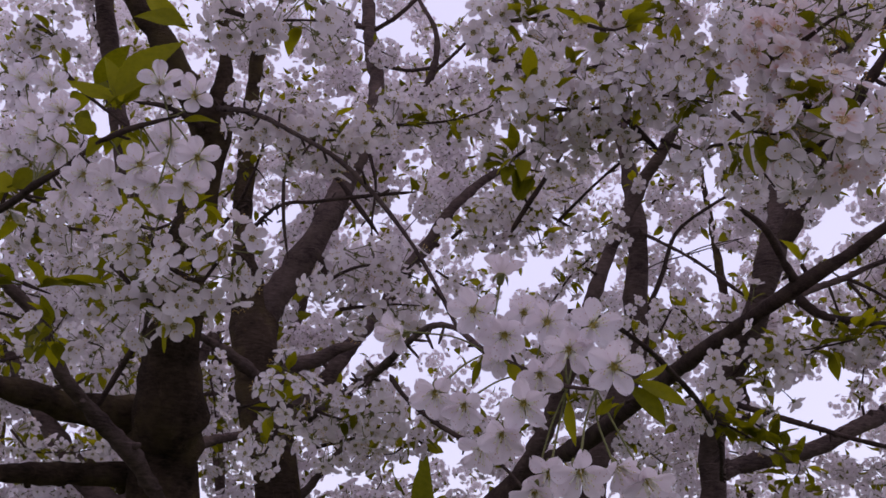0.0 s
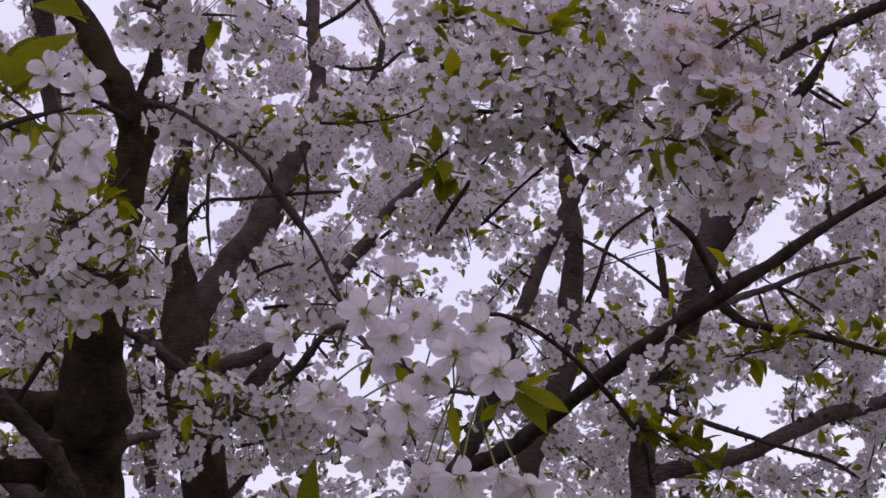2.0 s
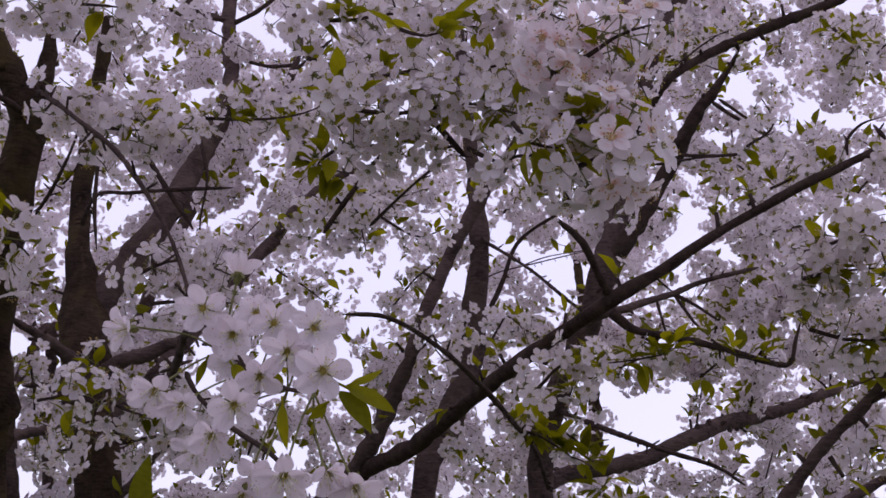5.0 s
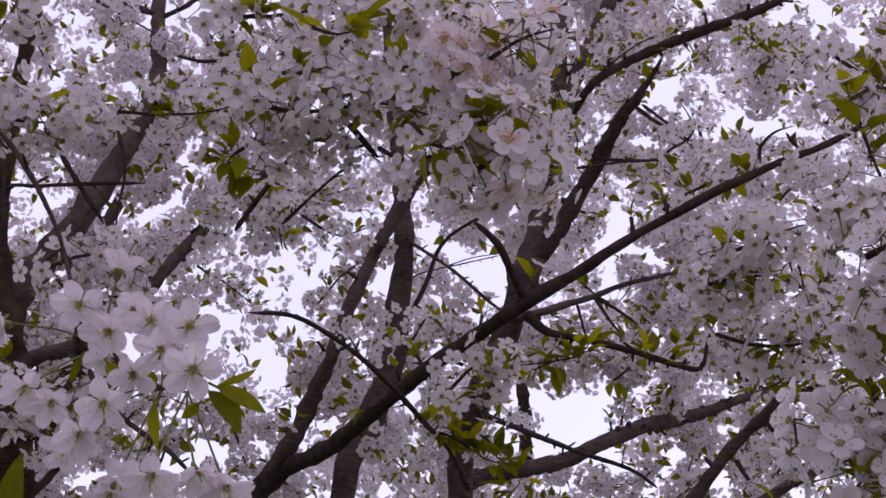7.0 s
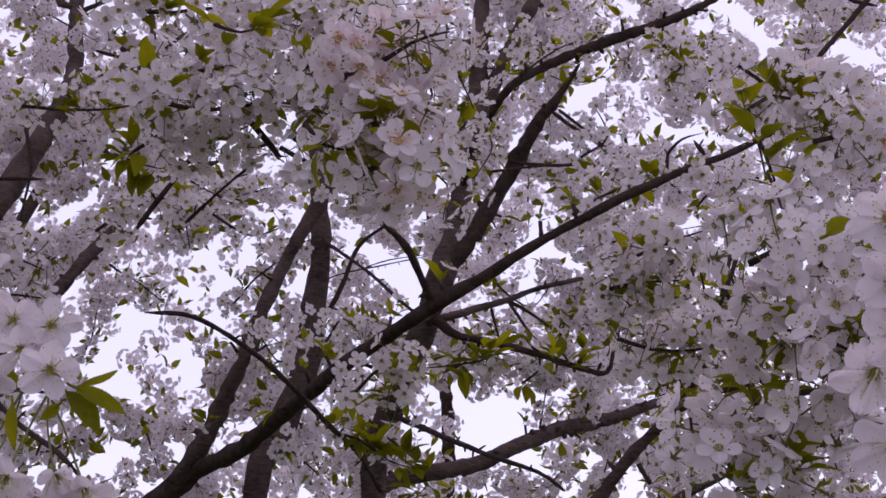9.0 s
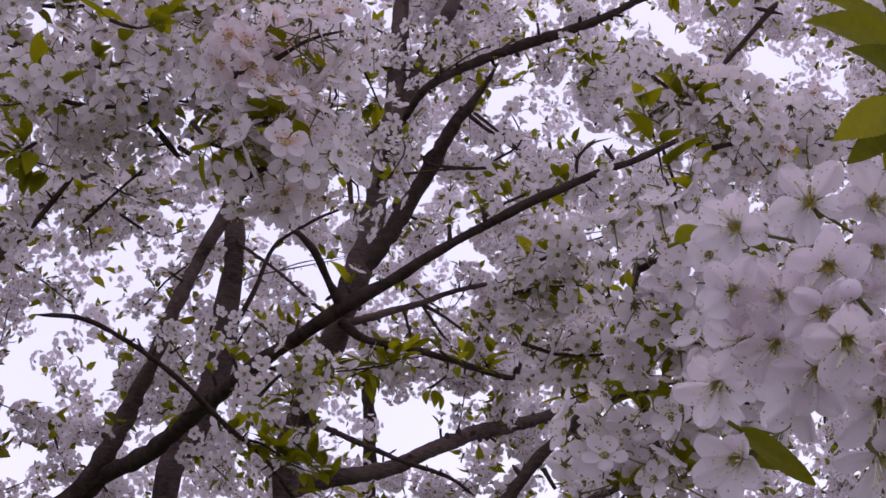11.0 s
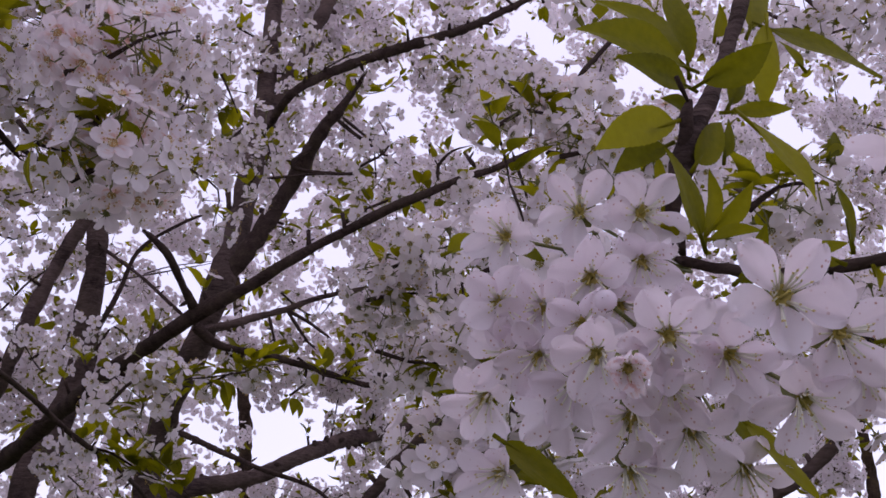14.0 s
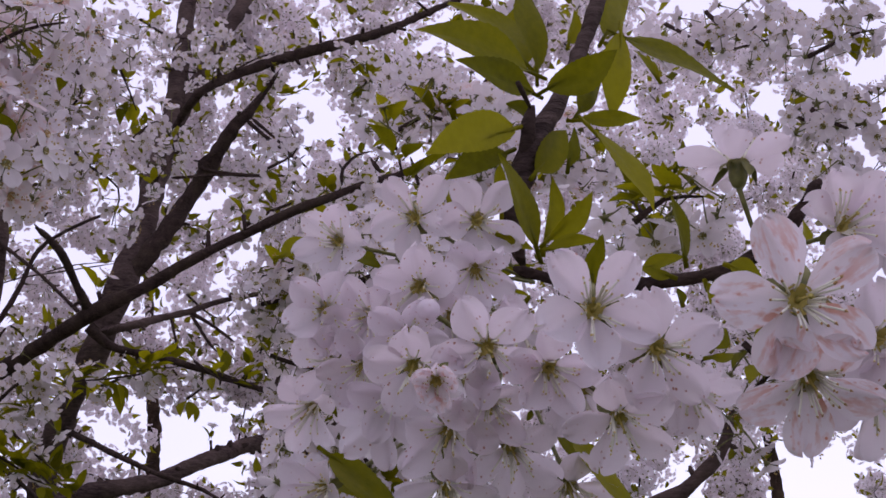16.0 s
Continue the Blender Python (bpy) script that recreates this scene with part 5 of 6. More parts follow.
left_twig = limb("branch", dark_tree, (-0.488, 1, 1.815, 0.004), (-0.338, 0.85, 1.816, 0.003), (-0.297, 0.8, 1.816, 0.003), (-0.271, 0.78, 1.821, 0.002), (-0.239, 0.76, 1.834, 0.002), (-0.21, 0.75, 1.841, 0.002), (-0.184, 0.75, 1.848, 0.002))
knots(left_twig, (-0.297, 0.8, 1.816), (-0.268, 0.78, 1.825), (-0.235, 0.76, 1.836), (-0.21, 0.75, 1.841), (-0.191, 0.75, 1.847))
flower(left_twig, (-0.194, 0.73, 1.863), (0.107, -0.97, -0.218), 0.87, 0, 0, None, 0.3)
flower(left_twig, (-0.173, 0.74, 1.858), (0.107, -0.97, -0.218), 0.87, 10, 0, None, 0.3)
flower(left_twig, (-0.206, 0.74, 1.808), (0.007, -0.81, -0.587), 0.87, 0, 0, None, 0.3)
flower(left_twig, (-0.166, 0.73, 1.809), (0.307, -0.866, -0.394), 0.87, 0, 0, None, 0.3)
flower(left_twig, (-0.194, 0.74, 1.793), (0.006, -0.569, -0.822), 0.87, 0, 0, None, 0.3)
flower(left_twig, (-0.228, 0.75, 1.8), (-0.194, -0.546, -0.815), 0.87, 0, 0, None, 0.3)
flower(left_twig, (-0.292, 0.78, 1.847), (-0.293, -0.907, -0.303), 0.87, 0, 0, None, 0.3)
flower(left_twig, (-0.282, 0.8, 1.846), (0.107, -0.907, -0.408), 0.87, 0, 0, None, 0.3)
flower(left_twig, (-0.303, 0.8, 1.873), (-0.294, -0.956, -0.003), 0.87, 0, 0, None, 0.3)
flower(left_twig, (-0.179, 0.76, 1.802), (0.306, -0.61, -0.73), 0.87, 5, 0, None, 0.3)
flower(left_twig, (-0.252, 0.77, 1.813), (-0.093, -0.658, -0.747), 0.87, 0, 0, None, 0.3)
flower(left_twig, (-0.316, 0.8, 1.842), (-0.393, -0.835, -0.385), 0.87, 0, 0, None, 0.3)
flower(left_twig, (-0.289, 0.82, 1.883), (0.006, -0.996, 0.089), 0.87, 10, 0, None, 0.3)
flower(left_twig, (-0.197, 0.78, 1.842), (0.207, -0.955, -0.213), 0.87, 0, 0, None, 0.3)
flower(left_twig, (-0.279, 0.82, 1.819), (0.006, -0.569, -0.822), 0.87, 0, 0, None, 0.3)
flower(left_twig, (-0.337, 0.86, 1.93), (-0.194, -0.976, 0.096), 0.87, 0, 0, None, 0.3)
flower(left_twig, (-0.314, 0.86, 1.925), (0.106, -0.99, 0.091), 0.87, 0, 0, None, 0.3)
blade(left_twig, (-0.229, 0.75, 1.86), (-0.265, 0.75, 1.878), 0.012, 0)
blade(left_twig, (-0.228, 0.74, 1.856), (-0.185, 0.74, 1.905), 0.023, 0)
blade(left_twig, (-0.229, 0.75, 1.861), (-0.241, 0.75, 1.896), 0.01, 0)
blade(left_twig, (-0.187, 0.76, 1.923), (-0.225, 0.76, 1.932), 0.017, 0)
blade(left_twig, (-0.222, 0.77, 1.959), (-0.185, 0.77, 1.926), 0.016, 0)
blade(left_twig, (-0.225, 0.75, 1.857), (-0.205, 0.75, 1.88), 0.009, 0)
blade(left_twig, (-0.247, 0.77, 1.842), (-0.26, 0.77, 1.857), 0.013, 0)
blade(left_twig, (-0.235, 0.76, 1.836), (-0.25, 0.76, 1.821), 0.01, 0)
blade(left_twig, (-0.181, 0.74, 1.84), (-0.156, 0.74, 1.841), 0.006, 0)
blade(left_twig, (-0.321, 0.82, 1.824), (-0.299, 0.82, 1.833), 0.017, 0)
blade(left_twig, (-0.32, 0.83, 1.823), (-0.348, 0.83, 1.846), 0.017, 0)
knots(near_stem, (0.486, 0.355, 1.652), (0.485, 0.36, 1.638), (0.48, 0.365, 1.622))
flower(near_stem, (0.41, 0.35, 1.656), (-0.74, -0.67, -0.08), 0.84, 10, 0, 40)
flower(near_stem, (0.432, 0.337, 1.663), (-0.57, -0.79, -0.23), 0.86, 8, 0, 30)
flower(near_stem, (0.449, 0.325, 1.66), (-0.26, -0.94, -0.24), 0.86, 8, 0, 25)
flower(near_stem, (0.403, 0.342, 1.629), (-0.38, -0.84, -0.38), 0.86, 8, 0, 40)
flower(near_stem, (0.414, 0.333, 1.626), (-0.61, -0.65, -0.44), 0.82, 12, 0, 10)
flower(near_stem, (0.427, 0.322, 1.634), (-0.59, -0.7, -0.41), 0.86, 10, 0, -10)
flower(near_stem, (0.448, 0.325, 1.643), (-0.24, -0.74, -0.62), 0.85, 12, 0, 40)
flower(near_stem, (0.431, 0.284, 1.605), (-0.37, -0.8, -0.47), 0.9, 5, 0, 30)
flower(near_stem, (0.447, 0.278, 1.599), (-0.26, -0.79, -0.55), 0.86, 10, 0, 0)
flower(near_stem, (0.44, 0.241, 1.605), (-0.4, -0.9, -0.19), 0.95, 0, 0, 36)
flower(near_stem, (0.466, 0.252, 1.6), (-0.4, -0.87, -0.28), 0.9, 8, 0, 8)
flower(near_stem, (0.459, 0.262, 1.583), (-0.33, -0.71, -0.62), 0.86, 8, 0, 20)
flower(near_stem, (0.413, 0.295, 1.601), (-0.51, -0.64, -0.57), 0.86, 14, 0, 0)
flower(near_stem, (0.434, 0.29, 1.591), (-0.32, -0.68, -0.66), 0.82, 10, 0, 20)
flower(near_stem, (0.426, 0.3, 1.584), (-0.39, -0.62, -0.68), 0.86, 10, 0, 50)
flower(near_stem, (0.427, 0.305, 1.569), (-0.28, -0.6, -0.75), 0.86, 10, 0, 0)
flower(near_stem, (0.444, 0.297, 1.58), (-0.21, -0.66, -0.72), 0.86, 10, 0, 30)
flower(near_stem, (0.413, 0.335, 1.61), (-0.53, -0.6, -0.6), 0.8, 14, 0, 10)
flower(near_stem, (0.407, 0.345, 1.613), (-0.63, -0.59, -0.52), 0.82, 10, 0, 55)
flower(near_stem, (0.407, 0.365, 1.603), (-0.67, -0.45, -0.59), 0.82, 10, 0, 0)
flower(near_stem, (0.409, 0.36, 1.576), (-0.74, -0.56, -0.37), 0.85, 15, 0, 30)
flower(near_stem, (0.464, 0.29, 1.597), (-0.25, -0.77, -0.59), 0.8, 12, 0, 70)
flower(near_stem, (0.421, 0.318, 1.617), (-0.45, -0.74, -0.51), 0.8, 14, 0, 45)
flower(near_stem, (0.456, 0.31, 1.619), (-0.36, -0.78, -0.51), 0.8, 12, 0, 15)
flower(near_stem, (0.47, 0.31, 1.572), (-0.21, -0.66, -0.72), 0.8, 10, 0, 0)
flower(near_stem, (0.441, 0.33, 1.628), (-0.36, -0.78, -0.51), 0.8, 14, 0, 0)
flower(near_stem, (0.418, 0.32, 1.598), (-0.51, -0.64, -0.57), 0.8, 14, 0, 60)
flower(near_stem, (0.492, 0.275, 1.596), (-0.15, -0.75, -0.65), 0.8, 14, 0, 0)
flower(near_stem, (0.417, 0.33, 1.593), (-0.02, 0.92, -0.39), 0.82, 16, 0, 20)
flower(near_stem, (0.408, 0.268, 1.59), (-0.51, -0.75, -0.42), 0.6, 46, 1, 0)
bud(near_stem, (0.421, 0.302, 1.62), 0.0034)
blade(near_stem, (0.476, 0.33, 1.722), (0.427, 0.315, 1.725), 0.016)
blade(near_stem, (0.483, 0.345, 1.733), (0.46, 0.36, 1.77), 0.0235)
blade(near_stem, (0.473, 0.325, 1.711), (0.439, 0.31, 1.712), 0.012)
blade(near_stem, (0.483, 0.34, 1.728), (0.488, 0.345, 1.772), 0.0152)
blade(near_stem, (0.474, 0.32, 1.71), (0.492, 0.3, 1.721), 0.0123)
blade(near_stem, (0.521, 0.34, 1.754), (0.511, 0.33, 1.713), 0.013)
blade(near_stem, (0.499, 0.34, 1.714), (0.521, 0.35, 1.743), 0.0097)
blade(near_stem, (0.524, 0.345, 1.755), (0.564, 0.325, 1.734), 0.0173)
blade(near_stem, (0.495, 0.335, 1.709), (0.522, 0.33, 1.713), 0.0046)
blade(near_stem, (0.463, 0.32, 1.694), (0.425, 0.3, 1.672), 0.0131)
blade(near_stem, (0.462, 0.325, 1.687), (0.436, 0.315, 1.67), 0.0101)
blade(near_stem, (0.491, 0.32, 1.7), (0.503, 0.295, 1.665), 0.0132)
blade(near_stem, (0.469, 0.32, 1.678), (0.488, 0.325, 1.701), 0.0119)
blade(near_stem, (0.488, 0.33, 1.687), (0.492, 0.33, 1.704), 0.0056)
blade(near_stem, (0.466, 0.315, 1.648), (0.446, 0.295, 1.672), 0.0125)
blade(near_stem, (0.461, 0.33, 1.666), (0.463, 0.33, 1.686), 0.0058)
blade(near_stem, (0.472, 0.32, 1.654), (0.487, 0.31, 1.671), 0.0072)
blade(near_stem, (0.471, 0.32, 1.651), (0.487, 0.31, 1.653), 0.0041)
blade(near_stem, (0.483, 0.315, 1.637), (0.486, 0.305, 1.653), 0.0078)
blade(near_stem, (0.477, 0.33, 1.656), (0.483, 0.33, 1.684), 0.0035)
blade(near_stem, (0.516, 0.345, 1.752), (0.544, 0.36, 1.793), 0.0126)
blade(near_stem, (0.503, 0.35, 1.749), (0.508, 0.35, 1.766), 0.008)
blade(near_stem, (0.475, 0.33, 1.704), (0.465, 0.33, 1.709), 0.0072)
blade(near_stem, (0.502, 0.285, 1.64), (0.498, 0.28, 1.66), 0.0094)
blade(near_stem, (0.472, 0.31, 1.587), (0.484, 0.29, 1.563), 0.0127)
blade(near_stem, (0.472, 0.32, 1.593), (0.474, 0.31, 1.58), 0.0083)
blade(near_stem, (0.41, 0.36, 1.587), (0.431, 0.345, 1.569), 0.0148)
blade(near_stem, (0.413, 0.37, 1.579), (0.432, 0.36, 1.574), 0.0087)
blade(near_stem, (0.416, 0.365, 1.664), (0.43, 0.36, 1.654), 0.0099)
blade(near_stem, (0.395, 0.37, 1.655), (0.41, 0.37, 1.663), 0.0066)
blade(near_stem, (0.451, 0.35, 1.675), (0.449, 0.35, 1.684), 0.006)
blade(near_stem, (0.495, 0.3, 1.641), (0.509, 0.295, 1.646), 0.0052)
blade(near_stem, (0.455, 0.32, 1.654), (0.468, 0.32, 1.651), 0.0037)
blade(near_stem, (0.544, 0.35, 1.742), (0.535, 0.35, 1.755), 0.006)
blade(near_stem, (0.474, 0.31, 1.633), (0.485, 0.31, 1.642), 0.0055)
blade(near_stem, (0.464, 0.32, 1.633), (0.457, 0.32, 1.624), 0.0048)
blade(near_stem, (0.411, 0.35, 1.606), (0.408, 0.35, 1.612), 0.0055)
blade(near_stem, (0.422, 0.34, 1.616), (0.426, 0.34, 1.623), 0.0047)
blade(near_stem, (0.503, 0.29, 1.627), (0.502, 0.29, 1.633), 0.0043)
blade(near_stem, (0.534, 0.33, 1.694), (0.54, 0.33, 1.706), 0.0077)
blade(near_stem, (0.532, 0.33, 1.694), (0.544, 0.33, 1.7), 0.0047)
knots(side_twig, (0.503, 0.288, 1.636), (0.519, 0.262, 1.641), (0.529, 0.254, 1.655))
flower(side_twig, (0.484, 0.215, 1.605), (-0.4, -0.87, -0.28), 1.12, -4, 1, 15)
flower(side_twig, (0.493, 0.225, 1.588), (-0.3, -0.63, -0.72), 1.05, 0, 1, 35)
flower(side_twig, (0.523, 0.238, 1.638), (-0.28, -0.96, -0.05), 1.0, 6, 0, 20)
flower(side_twig, (0.519, 0.226, 1.601), (-0.48, -0.81, -0.33), 1.0, 4, 0, 0)
flower(side_twig, (0.525, 0.235, 1.59), (-0.23, -0.72, -0.66), 1.0, 4, 0, 30)
flower(side_twig, (0.539, 0.24, 1.637), (-0.22, -0.96, -0.14), 0.95, 6, 0, 50)
flower(side_twig, (0.497, 0.249, 1.657), (0.08, 0.0, 1.0), 0.92, 2, 0, 20)
blade(side_twig, (0.5, 0.262, 1.631), (0.51, 0.258, 1.627), 0.0096)
blade(side_twig, (0.493, 0.28, 1.632), (0.481, 0.28, 1.635), 0.0039)
blade(side_twig, (0.529, 0.262, 1.641), (0.532, 0.262, 1.65), 0.0069)
blade(side_twig, (0.514, 0.24, 1.595), (0.523, 0.24, 1.597), 0.0046)
blade(side_twig, (0.509, 0.285, 1.612), (0.516, 0.285, 1.62), 0.0061)
blade(side_twig, (0.507, 0.285, 1.609), (0.518, 0.285, 1.612), 0.0032)
blade(side_twig, (0.505, 0.28, 1.632), (0.507, 0.28, 1.625), 0.0046)

# ---- crown gaps placed to fit the camera's view of the sky: x, z, half width, half height on a sheet 3.6 m off ----
OPENINGS = []
OPENINGS.append((-0.163, 3.442, 0.129, 0.101))
OPENINGS.append((-0.328, 3.411, 0.04, 0.05))
OPENINGS.append((0.13, 3.336, 0.044, 0.044))
OPENINGS.append((0.002, 3.535, 0.102, 0.037))
OPENINGS.append((0.8, 2.661, 0.135, 0.1))
OPENINGS.append((0.688, 2.724, 0.066, 0.049))
OPENINGS.append((0.506, 2.933, 0.039, 0.049))
OPENINGS.append((-0.146, 2.831, 0.091, 0.06))
OPENINGS.append((-0.095, 2.04, 0.125, 0.056))
OPENINGS.append((-0.247, 2.393, 0.076, 0.061))
OPENINGS.append((1.228, 2.845, 0.079, 0.096))
OPENINGS.append((1.064, 2.2, 0.074, 0.071))
OPENINGS.append((1.154, 2.267, 0.048, 0.054))
OPENINGS.append((-0.258, 1.999, 0.09, 0.065))
OPENINGS.append((0.663, 2.421, 0.041, 0.041))
OPENINGS.append((-1.358, 3.239, 0.045, 0.036))
OPENINGS.append((0.756, 3.3, 0.036, 0.036))
OPENINGS.append((-0.392, 2.097, 0.043, 0.033))
OPENINGS.append((-0.315, 3.239, 0.051, 0.033))
OPENINGS.append((-0.263, 3.36, 0.04, 0.146))
OPENINGS.append((1.693, 3.257, 0.117, 0.076))
OPENINGS.append((2.018, 3.651, 0.095, 0.063))
OPENINGS.append((1.208, 3.175, 0.063, 0.074))
OPENINGS.append((1.064, 2.268, 0.059, 0.069))
OPENINGS.append((0.984, 2.161, 0.076, 0.051))
OPENINGS.append((1.26, 2.321, 0.065, 0.03))
OPENINGS.append((1.322, 2.763, 0.101, 0.065))
OPENINGS.append((0.03, 2.088, 0.066, 0.05))
OPENINGS.append((-0.391, 3.311, 0.05, 0.05))
OPENINGS.append((1.057, 2.936, 0.036, 0.061))
OPENINGS.append((1.799, 2.689, 0.095, 0.04))
OPENINGS.append((1.159, 2.539, 0.053, 0.032))
OPENINGS.append((1.451, 3.35, 0.049, 0.045))
OPENINGS.append((0.593, 2.48, 0.041, 0.031))
OPENINGS.append((0.44, 2.436, 0.027, 0.085))
OPENINGS.append((1.183, 2.093, 0.097, 0.03))
OPENINGS.append((0.925, 2.304, 0.034, 0.068))
OPENINGS.append((1.637, 2.842, 0.04, 0.048))
OPENINGS.append((2.169, 3.699, 0.048, 0.048))
OPENINGS.append((2.285, 3.543, 0.07, 0.041))
OPENINGS.append((3.014, 3.472, 0.122, 0.122))
OPENINGS.append((3.396, 3.729, 0.105, 0.077))
OPENINGS.append((3.388, 2.138, 0.224, 0.173))
OPENINGS.append((2.832, 2.138, 0.136, 0.097))
OPENINGS.append((1.409, 2.12, 0.075, 0.044))
OPENINGS.append((1.829, 3.645, 0.048, 0.068))
OPENINGS.append((3.212, 3.195, 0.087, 0.1))
OPENINGS.append((2.714, 3.133, 0.083, 0.083))
OPENINGS.append((0.47, 2.425, 0.045, 0.058))
OPENINGS.append((0.908, 2.993, 0.042, 0.049))
OPENINGS.append((1.342, 3.334, 0.049, 0.056))
OPENINGS.append((1.521, 3.534, 0.031, 0.043))
OPENINGS.append((3.29, 2.317, 0.123, 0.061))
OPENINGS.append((3.183, 3.366, 0.079, 0.087))
OPENINGS.append((0.681, 2.781, 0.061, 0.037))
OPENINGS.append((0.181, 2.354, 0.09, 0.06))
OPENINGS.append((1.145, 3.135, 0.053, 0.071))
OPENINGS.append((0.846, 2.962, 0.071, 0.03))
OPENINGS.append((2.403, 3.606, 0.088, 0.079))
OPENINGS.append((2.184, 3.117, 0.079, 0.035))
OPENINGS.append((3.217, 3.676, 0.177, 0.062))
OPENINGS.append((1.346, 3.137, 0.079, 0.088))



# ---- the blossom of the rows behind ----
def cluster_mesh(seed, count, radius, greens, fine=True):
    """A ball of small flowers round a spur, with stalks and some young leaves."""
    rnd = random.Random(seed)
    bu = Build()
    spots = []
    for k in range(count * 6):
        d = unit(rnd)
        p = Vector((d.x * radius, d.y * radius, d.z * radius * 1.15)) * rnd.uniform(0.72, 1.06)
        if all((p - o).length > 0.0215 for o in spots):
            spots.append(p)
            n = (d + unit(rnd) * 0.3).normalized()
            m = Matrix.Translation(p) @ facing(n, rnd.uniform(0, 6.28)) @ Matrix.Scale(rnd.uniform(0.88, 1.1), 4)
            lift = rnd.uniform(2, 30)
            for j in range(5):
                pm = m @ Matrix.Rotation(radians(72 * j + rnd.uniform(-6, 6)), 4, "Z") @ Matrix.Rotation(radians(lift + rnd.uniform(-9, 9)), 4, "X")
                w, l = 0.0083 * rnd.uniform(0.88, 1.05), 0.0160
                if fine:
                    bu.add([(0, 0.001, 0), (-w, l * 0.62, 0.0022), (-w * 0.62, l * 0.98, 0.003), (w * 0.62, l * 0.98, 0.003), (w, l * 0.62, 0.0022)],
                           [(0, 3, 2, 1), (0, 4, 3)], 0, pm)
                else:
                    bu.add([(0, 0.001, 0), (-w, l * 0.66, 0.0018), (0, l * 1.04, 0.003), (w, l * 0.66, 0.0018)], [(0, 3, 2, 1)], 0, pm)
            bu.add([(0.0034, 0, 0.0022), (-0.0017, 0.003, 0.0022), (-0.0017, -0.003, 0.0022), (0, 0, 0.0052)], [(0, 1, 3), (1, 2, 3), (2, 0, 3)], 4, m)
            if fine:
                bu.add([(0.003, 0, -0.0004), (-0.0015, 0.0026, -0.0004), (-0.0015, -0.0026, -0.0004), (0, 0, -0.006)], [(1, 0, 3), (2, 1, 3), (0, 2, 3)], 1, m)
                q, a = p * 0.2, p - n * 0.004
                o = (a - q).orthogonal().normalized() * 0.0007
                bu.add([a + o, a - o, q - o, q + o], [(0, 1, 2, 3)], 1)
        if len(spots) >= count:
            break
    for k in range(greens):
        d = (unit(rnd) + Vector((0, 0, 0.35))).normalized()
        ln = rnd.uniform(0.032, 0.055)
        vs, fs = leaf_grid(ln, ln * 0.5, 3, rnd.uniform(0.2, 0.6), 0.25, rnd, 0, 2)
        bu.add(vs, fs, 3, Matrix.Translation(d * radius * rnd.uniform(0.5, 1.05)) @ d.to_track_quat("Y", "Z").to_matrix().to_4x4() @ Matrix.Rotation(rnd.uniform(0, 6), 4, "Y"))
    return bu.mesh("flowering_spur", PETAL_FAR, CALYX, BARK_TWIG, LEAF_FAR, EYE, smooth=False)


SHAPES = ((34, 0.048, 3), (40, 0.053, 5), (28, 0.044, 2), (17, 0.036, 7), (31, 0.046, 4), (12, 0.030, 4), (23, 0.04, 6))
CLUSTERS = [cluster_mesh(500 + i, *q) for i, q in enumerate(SHAPES)]
CLUSTERS_FAR = [cluster_mesh(520 + i, *q, fine=False) for i, q in enumerate(SHAPES[:5])]
CLUSTERS_SMALL = [cluster_mesh(540 + i, *q, fine=False) for i, q in enumerate(((14, 0.042, 2), (18, 0.047, 1), (12, 0.038, 3)))]
EYE_LINE = Vector((0.14, -0.03, 1.5))


BORNE = {}


def open_sky(p, part):
    """Whether a place lies in an opening cut through crowns along the camera's view."""
    if part == 0:
        return False
    k = (3.6 - EYE_LINE.y) / (p.y - EYE_LINE.y)
    x, z = EYE_LINE.x + (p.x - EYE_LINE.x) * k, EYE_LINE.z + (p.z - EYE_LINE.z) * k
    return any(((x - a) / (rx * part)) ** 2 + ((z - b) / (rz * part)) ** 2 < 1 for a, b, rx, rz in OPENINGS)


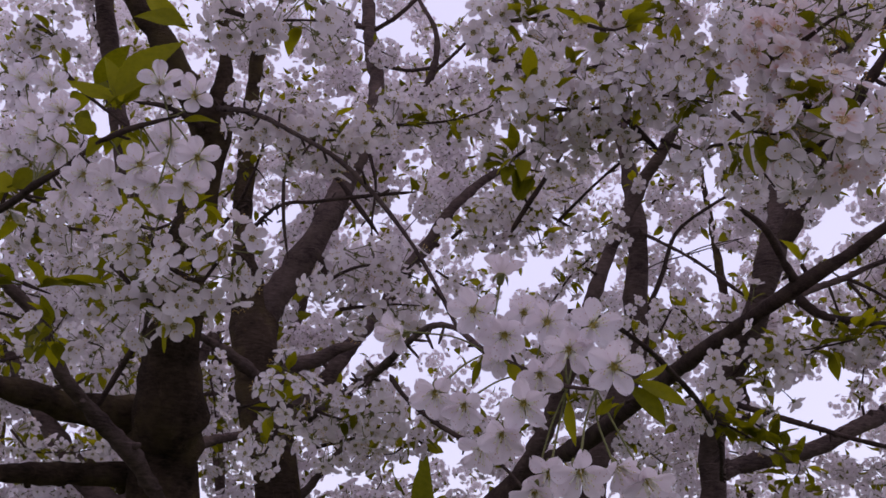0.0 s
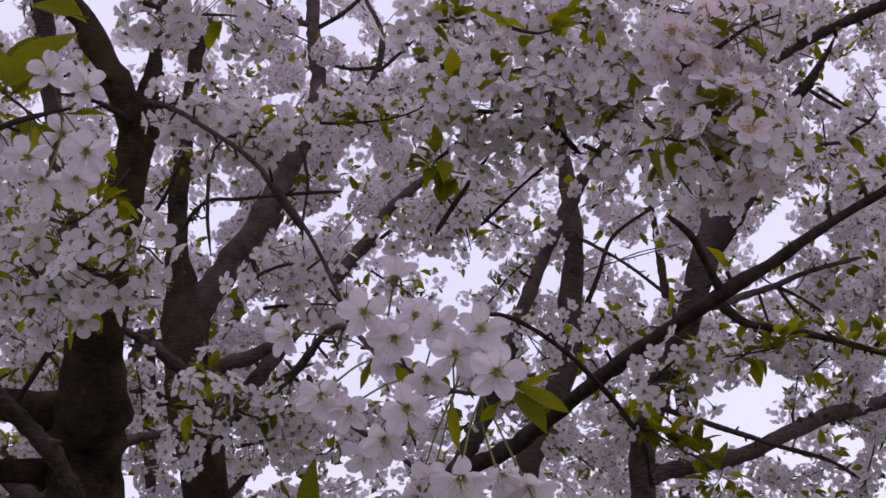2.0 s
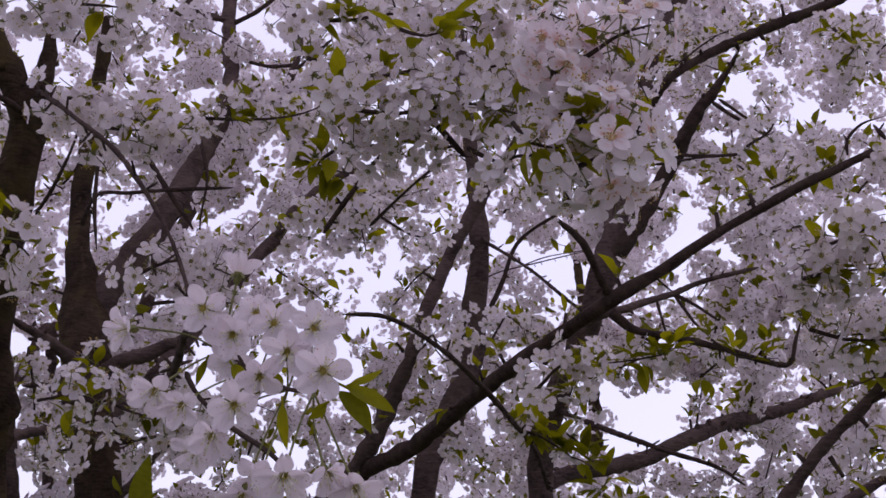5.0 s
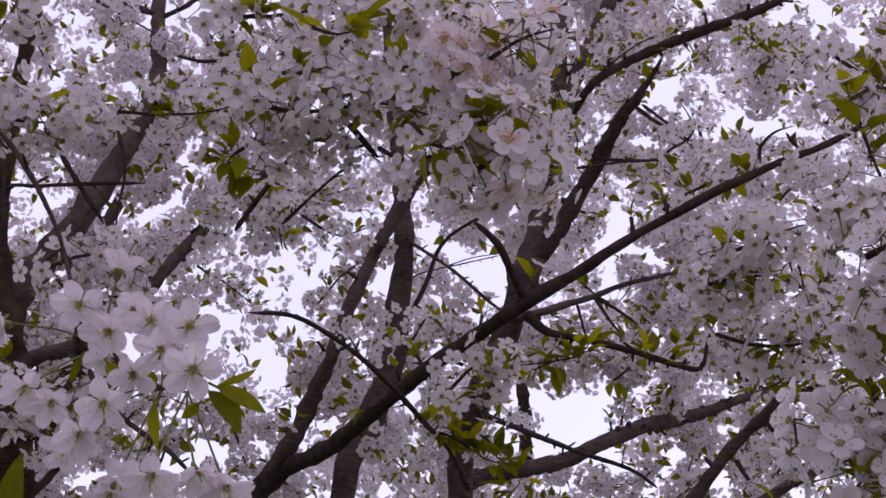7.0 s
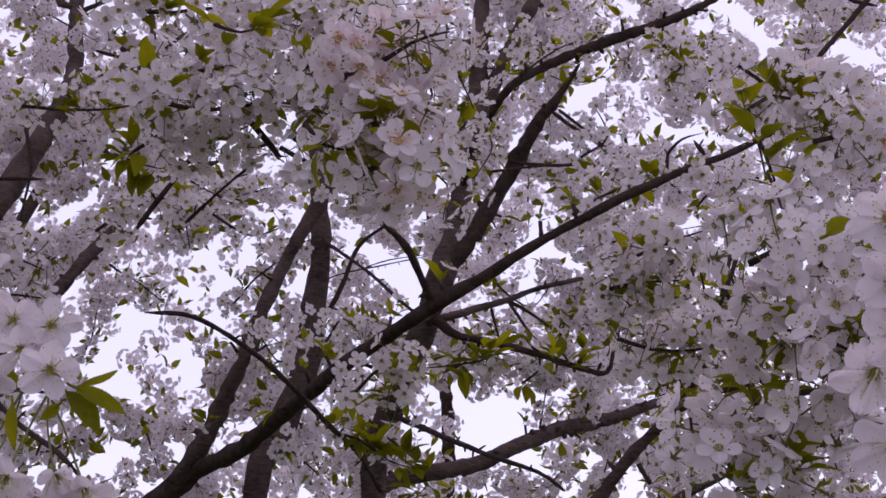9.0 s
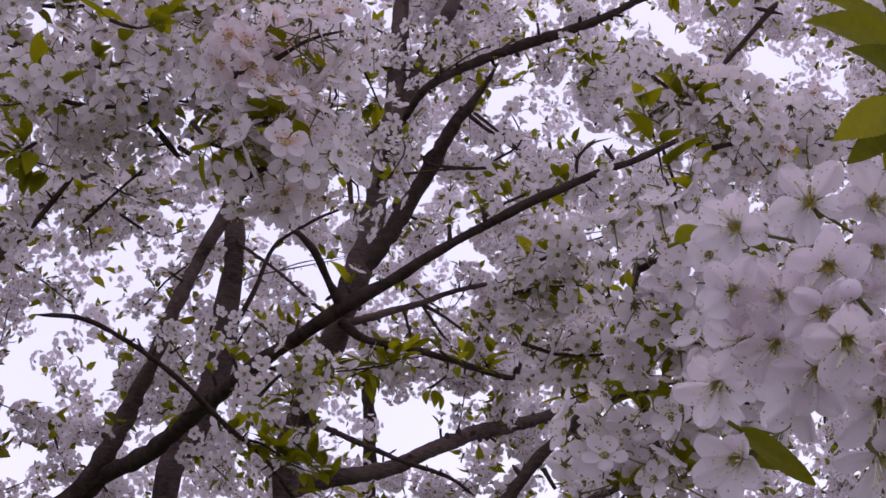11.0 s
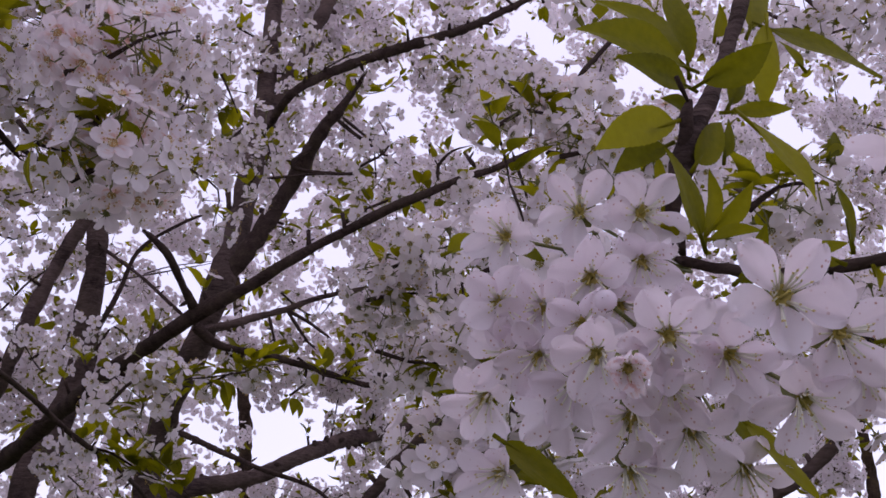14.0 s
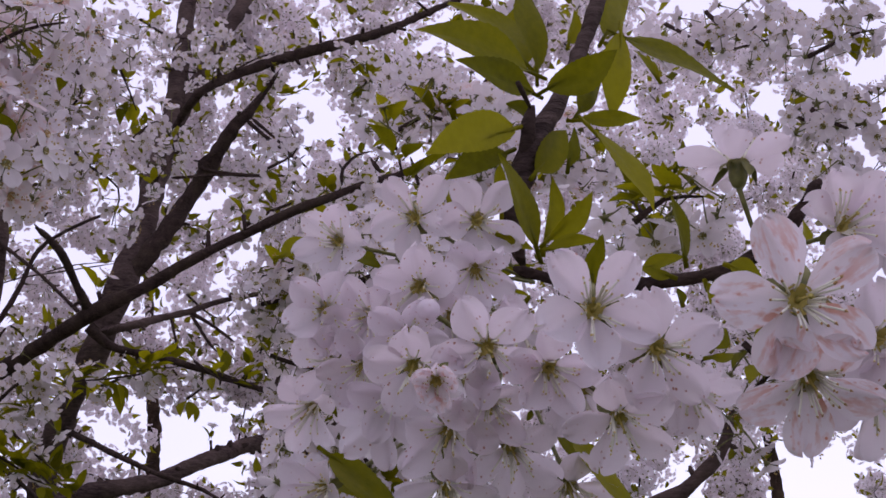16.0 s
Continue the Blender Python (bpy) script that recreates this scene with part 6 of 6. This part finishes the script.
def crown(trees, count, near, far, seed, part, bare, meshes, low=0.04, high=0.68, grow=1.0, box=None):
    """Sprays of blossom through the rows behind: a twig with spurs strung along it, each on the tree that stands nearest."""
    rnd = random.Random(seed)
    made, tries = 0, 0
    while made < count and tries < count * 20:
        tries += 1
        y = rnd.uniform(near, far)
        x = EYE_LINE.x + (y - EYE_LINE.y) * rnd.uniform(-0.47, 1.0)
        z = EYE_LINE.z + (y - EYE_LINE.y) * rnd.uniform(low, high)
        p = Vector((x, y, z)) if not box else Vector([rnd.uniform(a, c) for a, c in box])
        x, y = p.x, p.y
        if noise.noise(p * 2.1) < bare:
            continue
        tree = min([t for t in trees if BORNE.get(t, 0) < 290], key=lambda t: abs(0.14 + (BASE[t].x - 0.14) * y / BASE[t].y - x))
        d = (unit(rnd) * 0.8 + Vector((rnd.uniform(-0.5, 0.5), 0, 0.45))).normalized()
        kept = []
        for k in range(rnd.choice((3, 4, 5, 6))):
            q = p + d * 0.075 * grow * k + unit(rnd) * 0.022
            d = (d + unit(rnd) * 0.25).normalized()
            if open_sky(q, part):
                continue
            kept.append(q)
            m = Matrix.Translation(q) @ facing(unit(rnd) + Vector((0, 0, 0.6)), rnd.uniform(0, 6.28)) @ Matrix.Scale(grow * rnd.uniform(0.8, 1.15), 4)
            BORNE[tree] = BORNE.get(tree, 0) + 1
            place("flowering_spur", rnd.choice(meshes), tree, m)
            made += 1
        if len(kept) > 1 and (kept[0] - kept[-1]).length < 0.09 * grow * len(kept):
            first, last = kept[0] - (kept[1] - kept[0]) * 0.4, kept[-1] + (kept[-1] - kept[-2]) * 0.2
            row = [first, *kept, last]
            bu = Build()
            tube(bu, [np.array((*q, 0.0045 - 0.0038 * i / (len(row) - 1))) for i, q in enumerate(row)], 5)
            place("twig", bu.mesh("twig", BARK_TWIG), tree)


def far_bloom(tree, count, seed):
    """The outer crown of a tree of the back rows: a dense mass of small flowers and young leaves, with the same gaps."""
    rnd = random.Random(seed)
    vs, fs, ms = [], [], []
    base = 0
    mid = BASE[tree].x
    kinds = []
    for me in CLUSTERS_SMALL:
        co = np.empty(len(me.vertices) * 3)
        me.vertices.foreach_get("co", co)
        kinds.append((co.reshape(-1, 3), [tuple(f.vertices) for f in me.polygons], [f.material_index for f in me.polygons]))
    made, tries = 0, 0
    while made < count and tries < count * 30:
        tries += 1
        y = rnd.uniform(4.7, 7.6)
        x = EYE_LINE.x + (y - EYE_LINE.y) * rnd.uniform(-0.47, 1.0)
        p = Vector((x, y, EYE_LINE.z + (y - EYE_LINE.y) * rnd.uniform(0.02, 0.70)))
        if abs(x - mid) > 2.2 or noise.noise(p * 1.5) < -0.22 or open_sky(p, 1.05):
            continue
        co, faces, mats = kinds[made % len(kinds)]
        m = np.array(facing(unit(rnd), rnd.uniform(0, 6.28)).to_3x3()) * rnd.uniform(0.9, 1.5)
        vs.append(co @ m.T + np.array(p))
        fs += [tuple(i + base for i in f) for f in faces]
        ms += mats
        base += len(co)
        made += 1
    bu = Build()
    bu.v, bu.f, bu.m = np.concatenate(vs).tolist(), fs, ms
    tagged(place("crown", bu.mesh("crown", PETAL_FAR, CALYX, BARK_TWIG, LEAF_FAR, EYE, smooth=False), tree), kind="stuff")


for k, (x, y) in enumerate(((2.9, 6.8), (4.4, 6.6), (5.8, 6.8), (-2.6, 6.8), (1.6, 7.0))):
    t = thing("cherry_tree", (x, y, 0), "cherry tree of the back row, white with blossom", group="blossoming orchard trees")
    limb("trunk", t, (x, y, -0.05, 0.08), (x + 0.02, y, 0.8, 0.06), (x - 0.03, y, 1.6, 0.05), (x + 0.08, y + 0.05, 2.6, 0.042), (x + 0.02, y + 0.1, 3.6, 0.028), (x - 0.12, y + 0.1, 4.8, 0.01))
    BACK = [t] if k == 0 else BACK + [t]
ROWS_BEHIND = [dark_tree, leaning_tree, slim_tree, upright_tree, back_tree, far_tree, *BACK]
crown(ROWS_BEHIND, 1300, 3.1, 4.4, 61, 0.86, -0.42, CLUSTERS)
crown(ROWS_BEHIND, 600, 4.4, 6.5, 62, 0.86, -0.25, CLUSTERS_FAR)
crown(ROWS_BEHIND, 240, 3.1, 4.6, 65, 0.78, -0.7, CLUSTERS, box=((-1.9, -0.2), (3.1, 4.6), (1.7, 3.9)))
# unseen crown mass above the view, dense so the left side darkens
shade_canopy(dark_tree, 820, 71, (-1.9, -0.1), (0.3, 2.6), (3.3, 4.1))
for k, t in enumerate((far_tree, *BACK)):
    far_bloom(t, 520, 640 + k)
# sparser unseen crown masses, added above the view for lighter shade
shade_canopy(upright_tree, 140, 72, (-0.1, 1.4), (0.7, 2.6), (3.3, 4.1))
shade_canopy(side_tree, 80, 73, (0.9, 2.4), (0.6, 2.6), (2.9, 3.8))
shade_canopy(leaning_tree, 140, 74, (-1.0, 0.9), (3.0, 4.5), (4.7, 5.4))
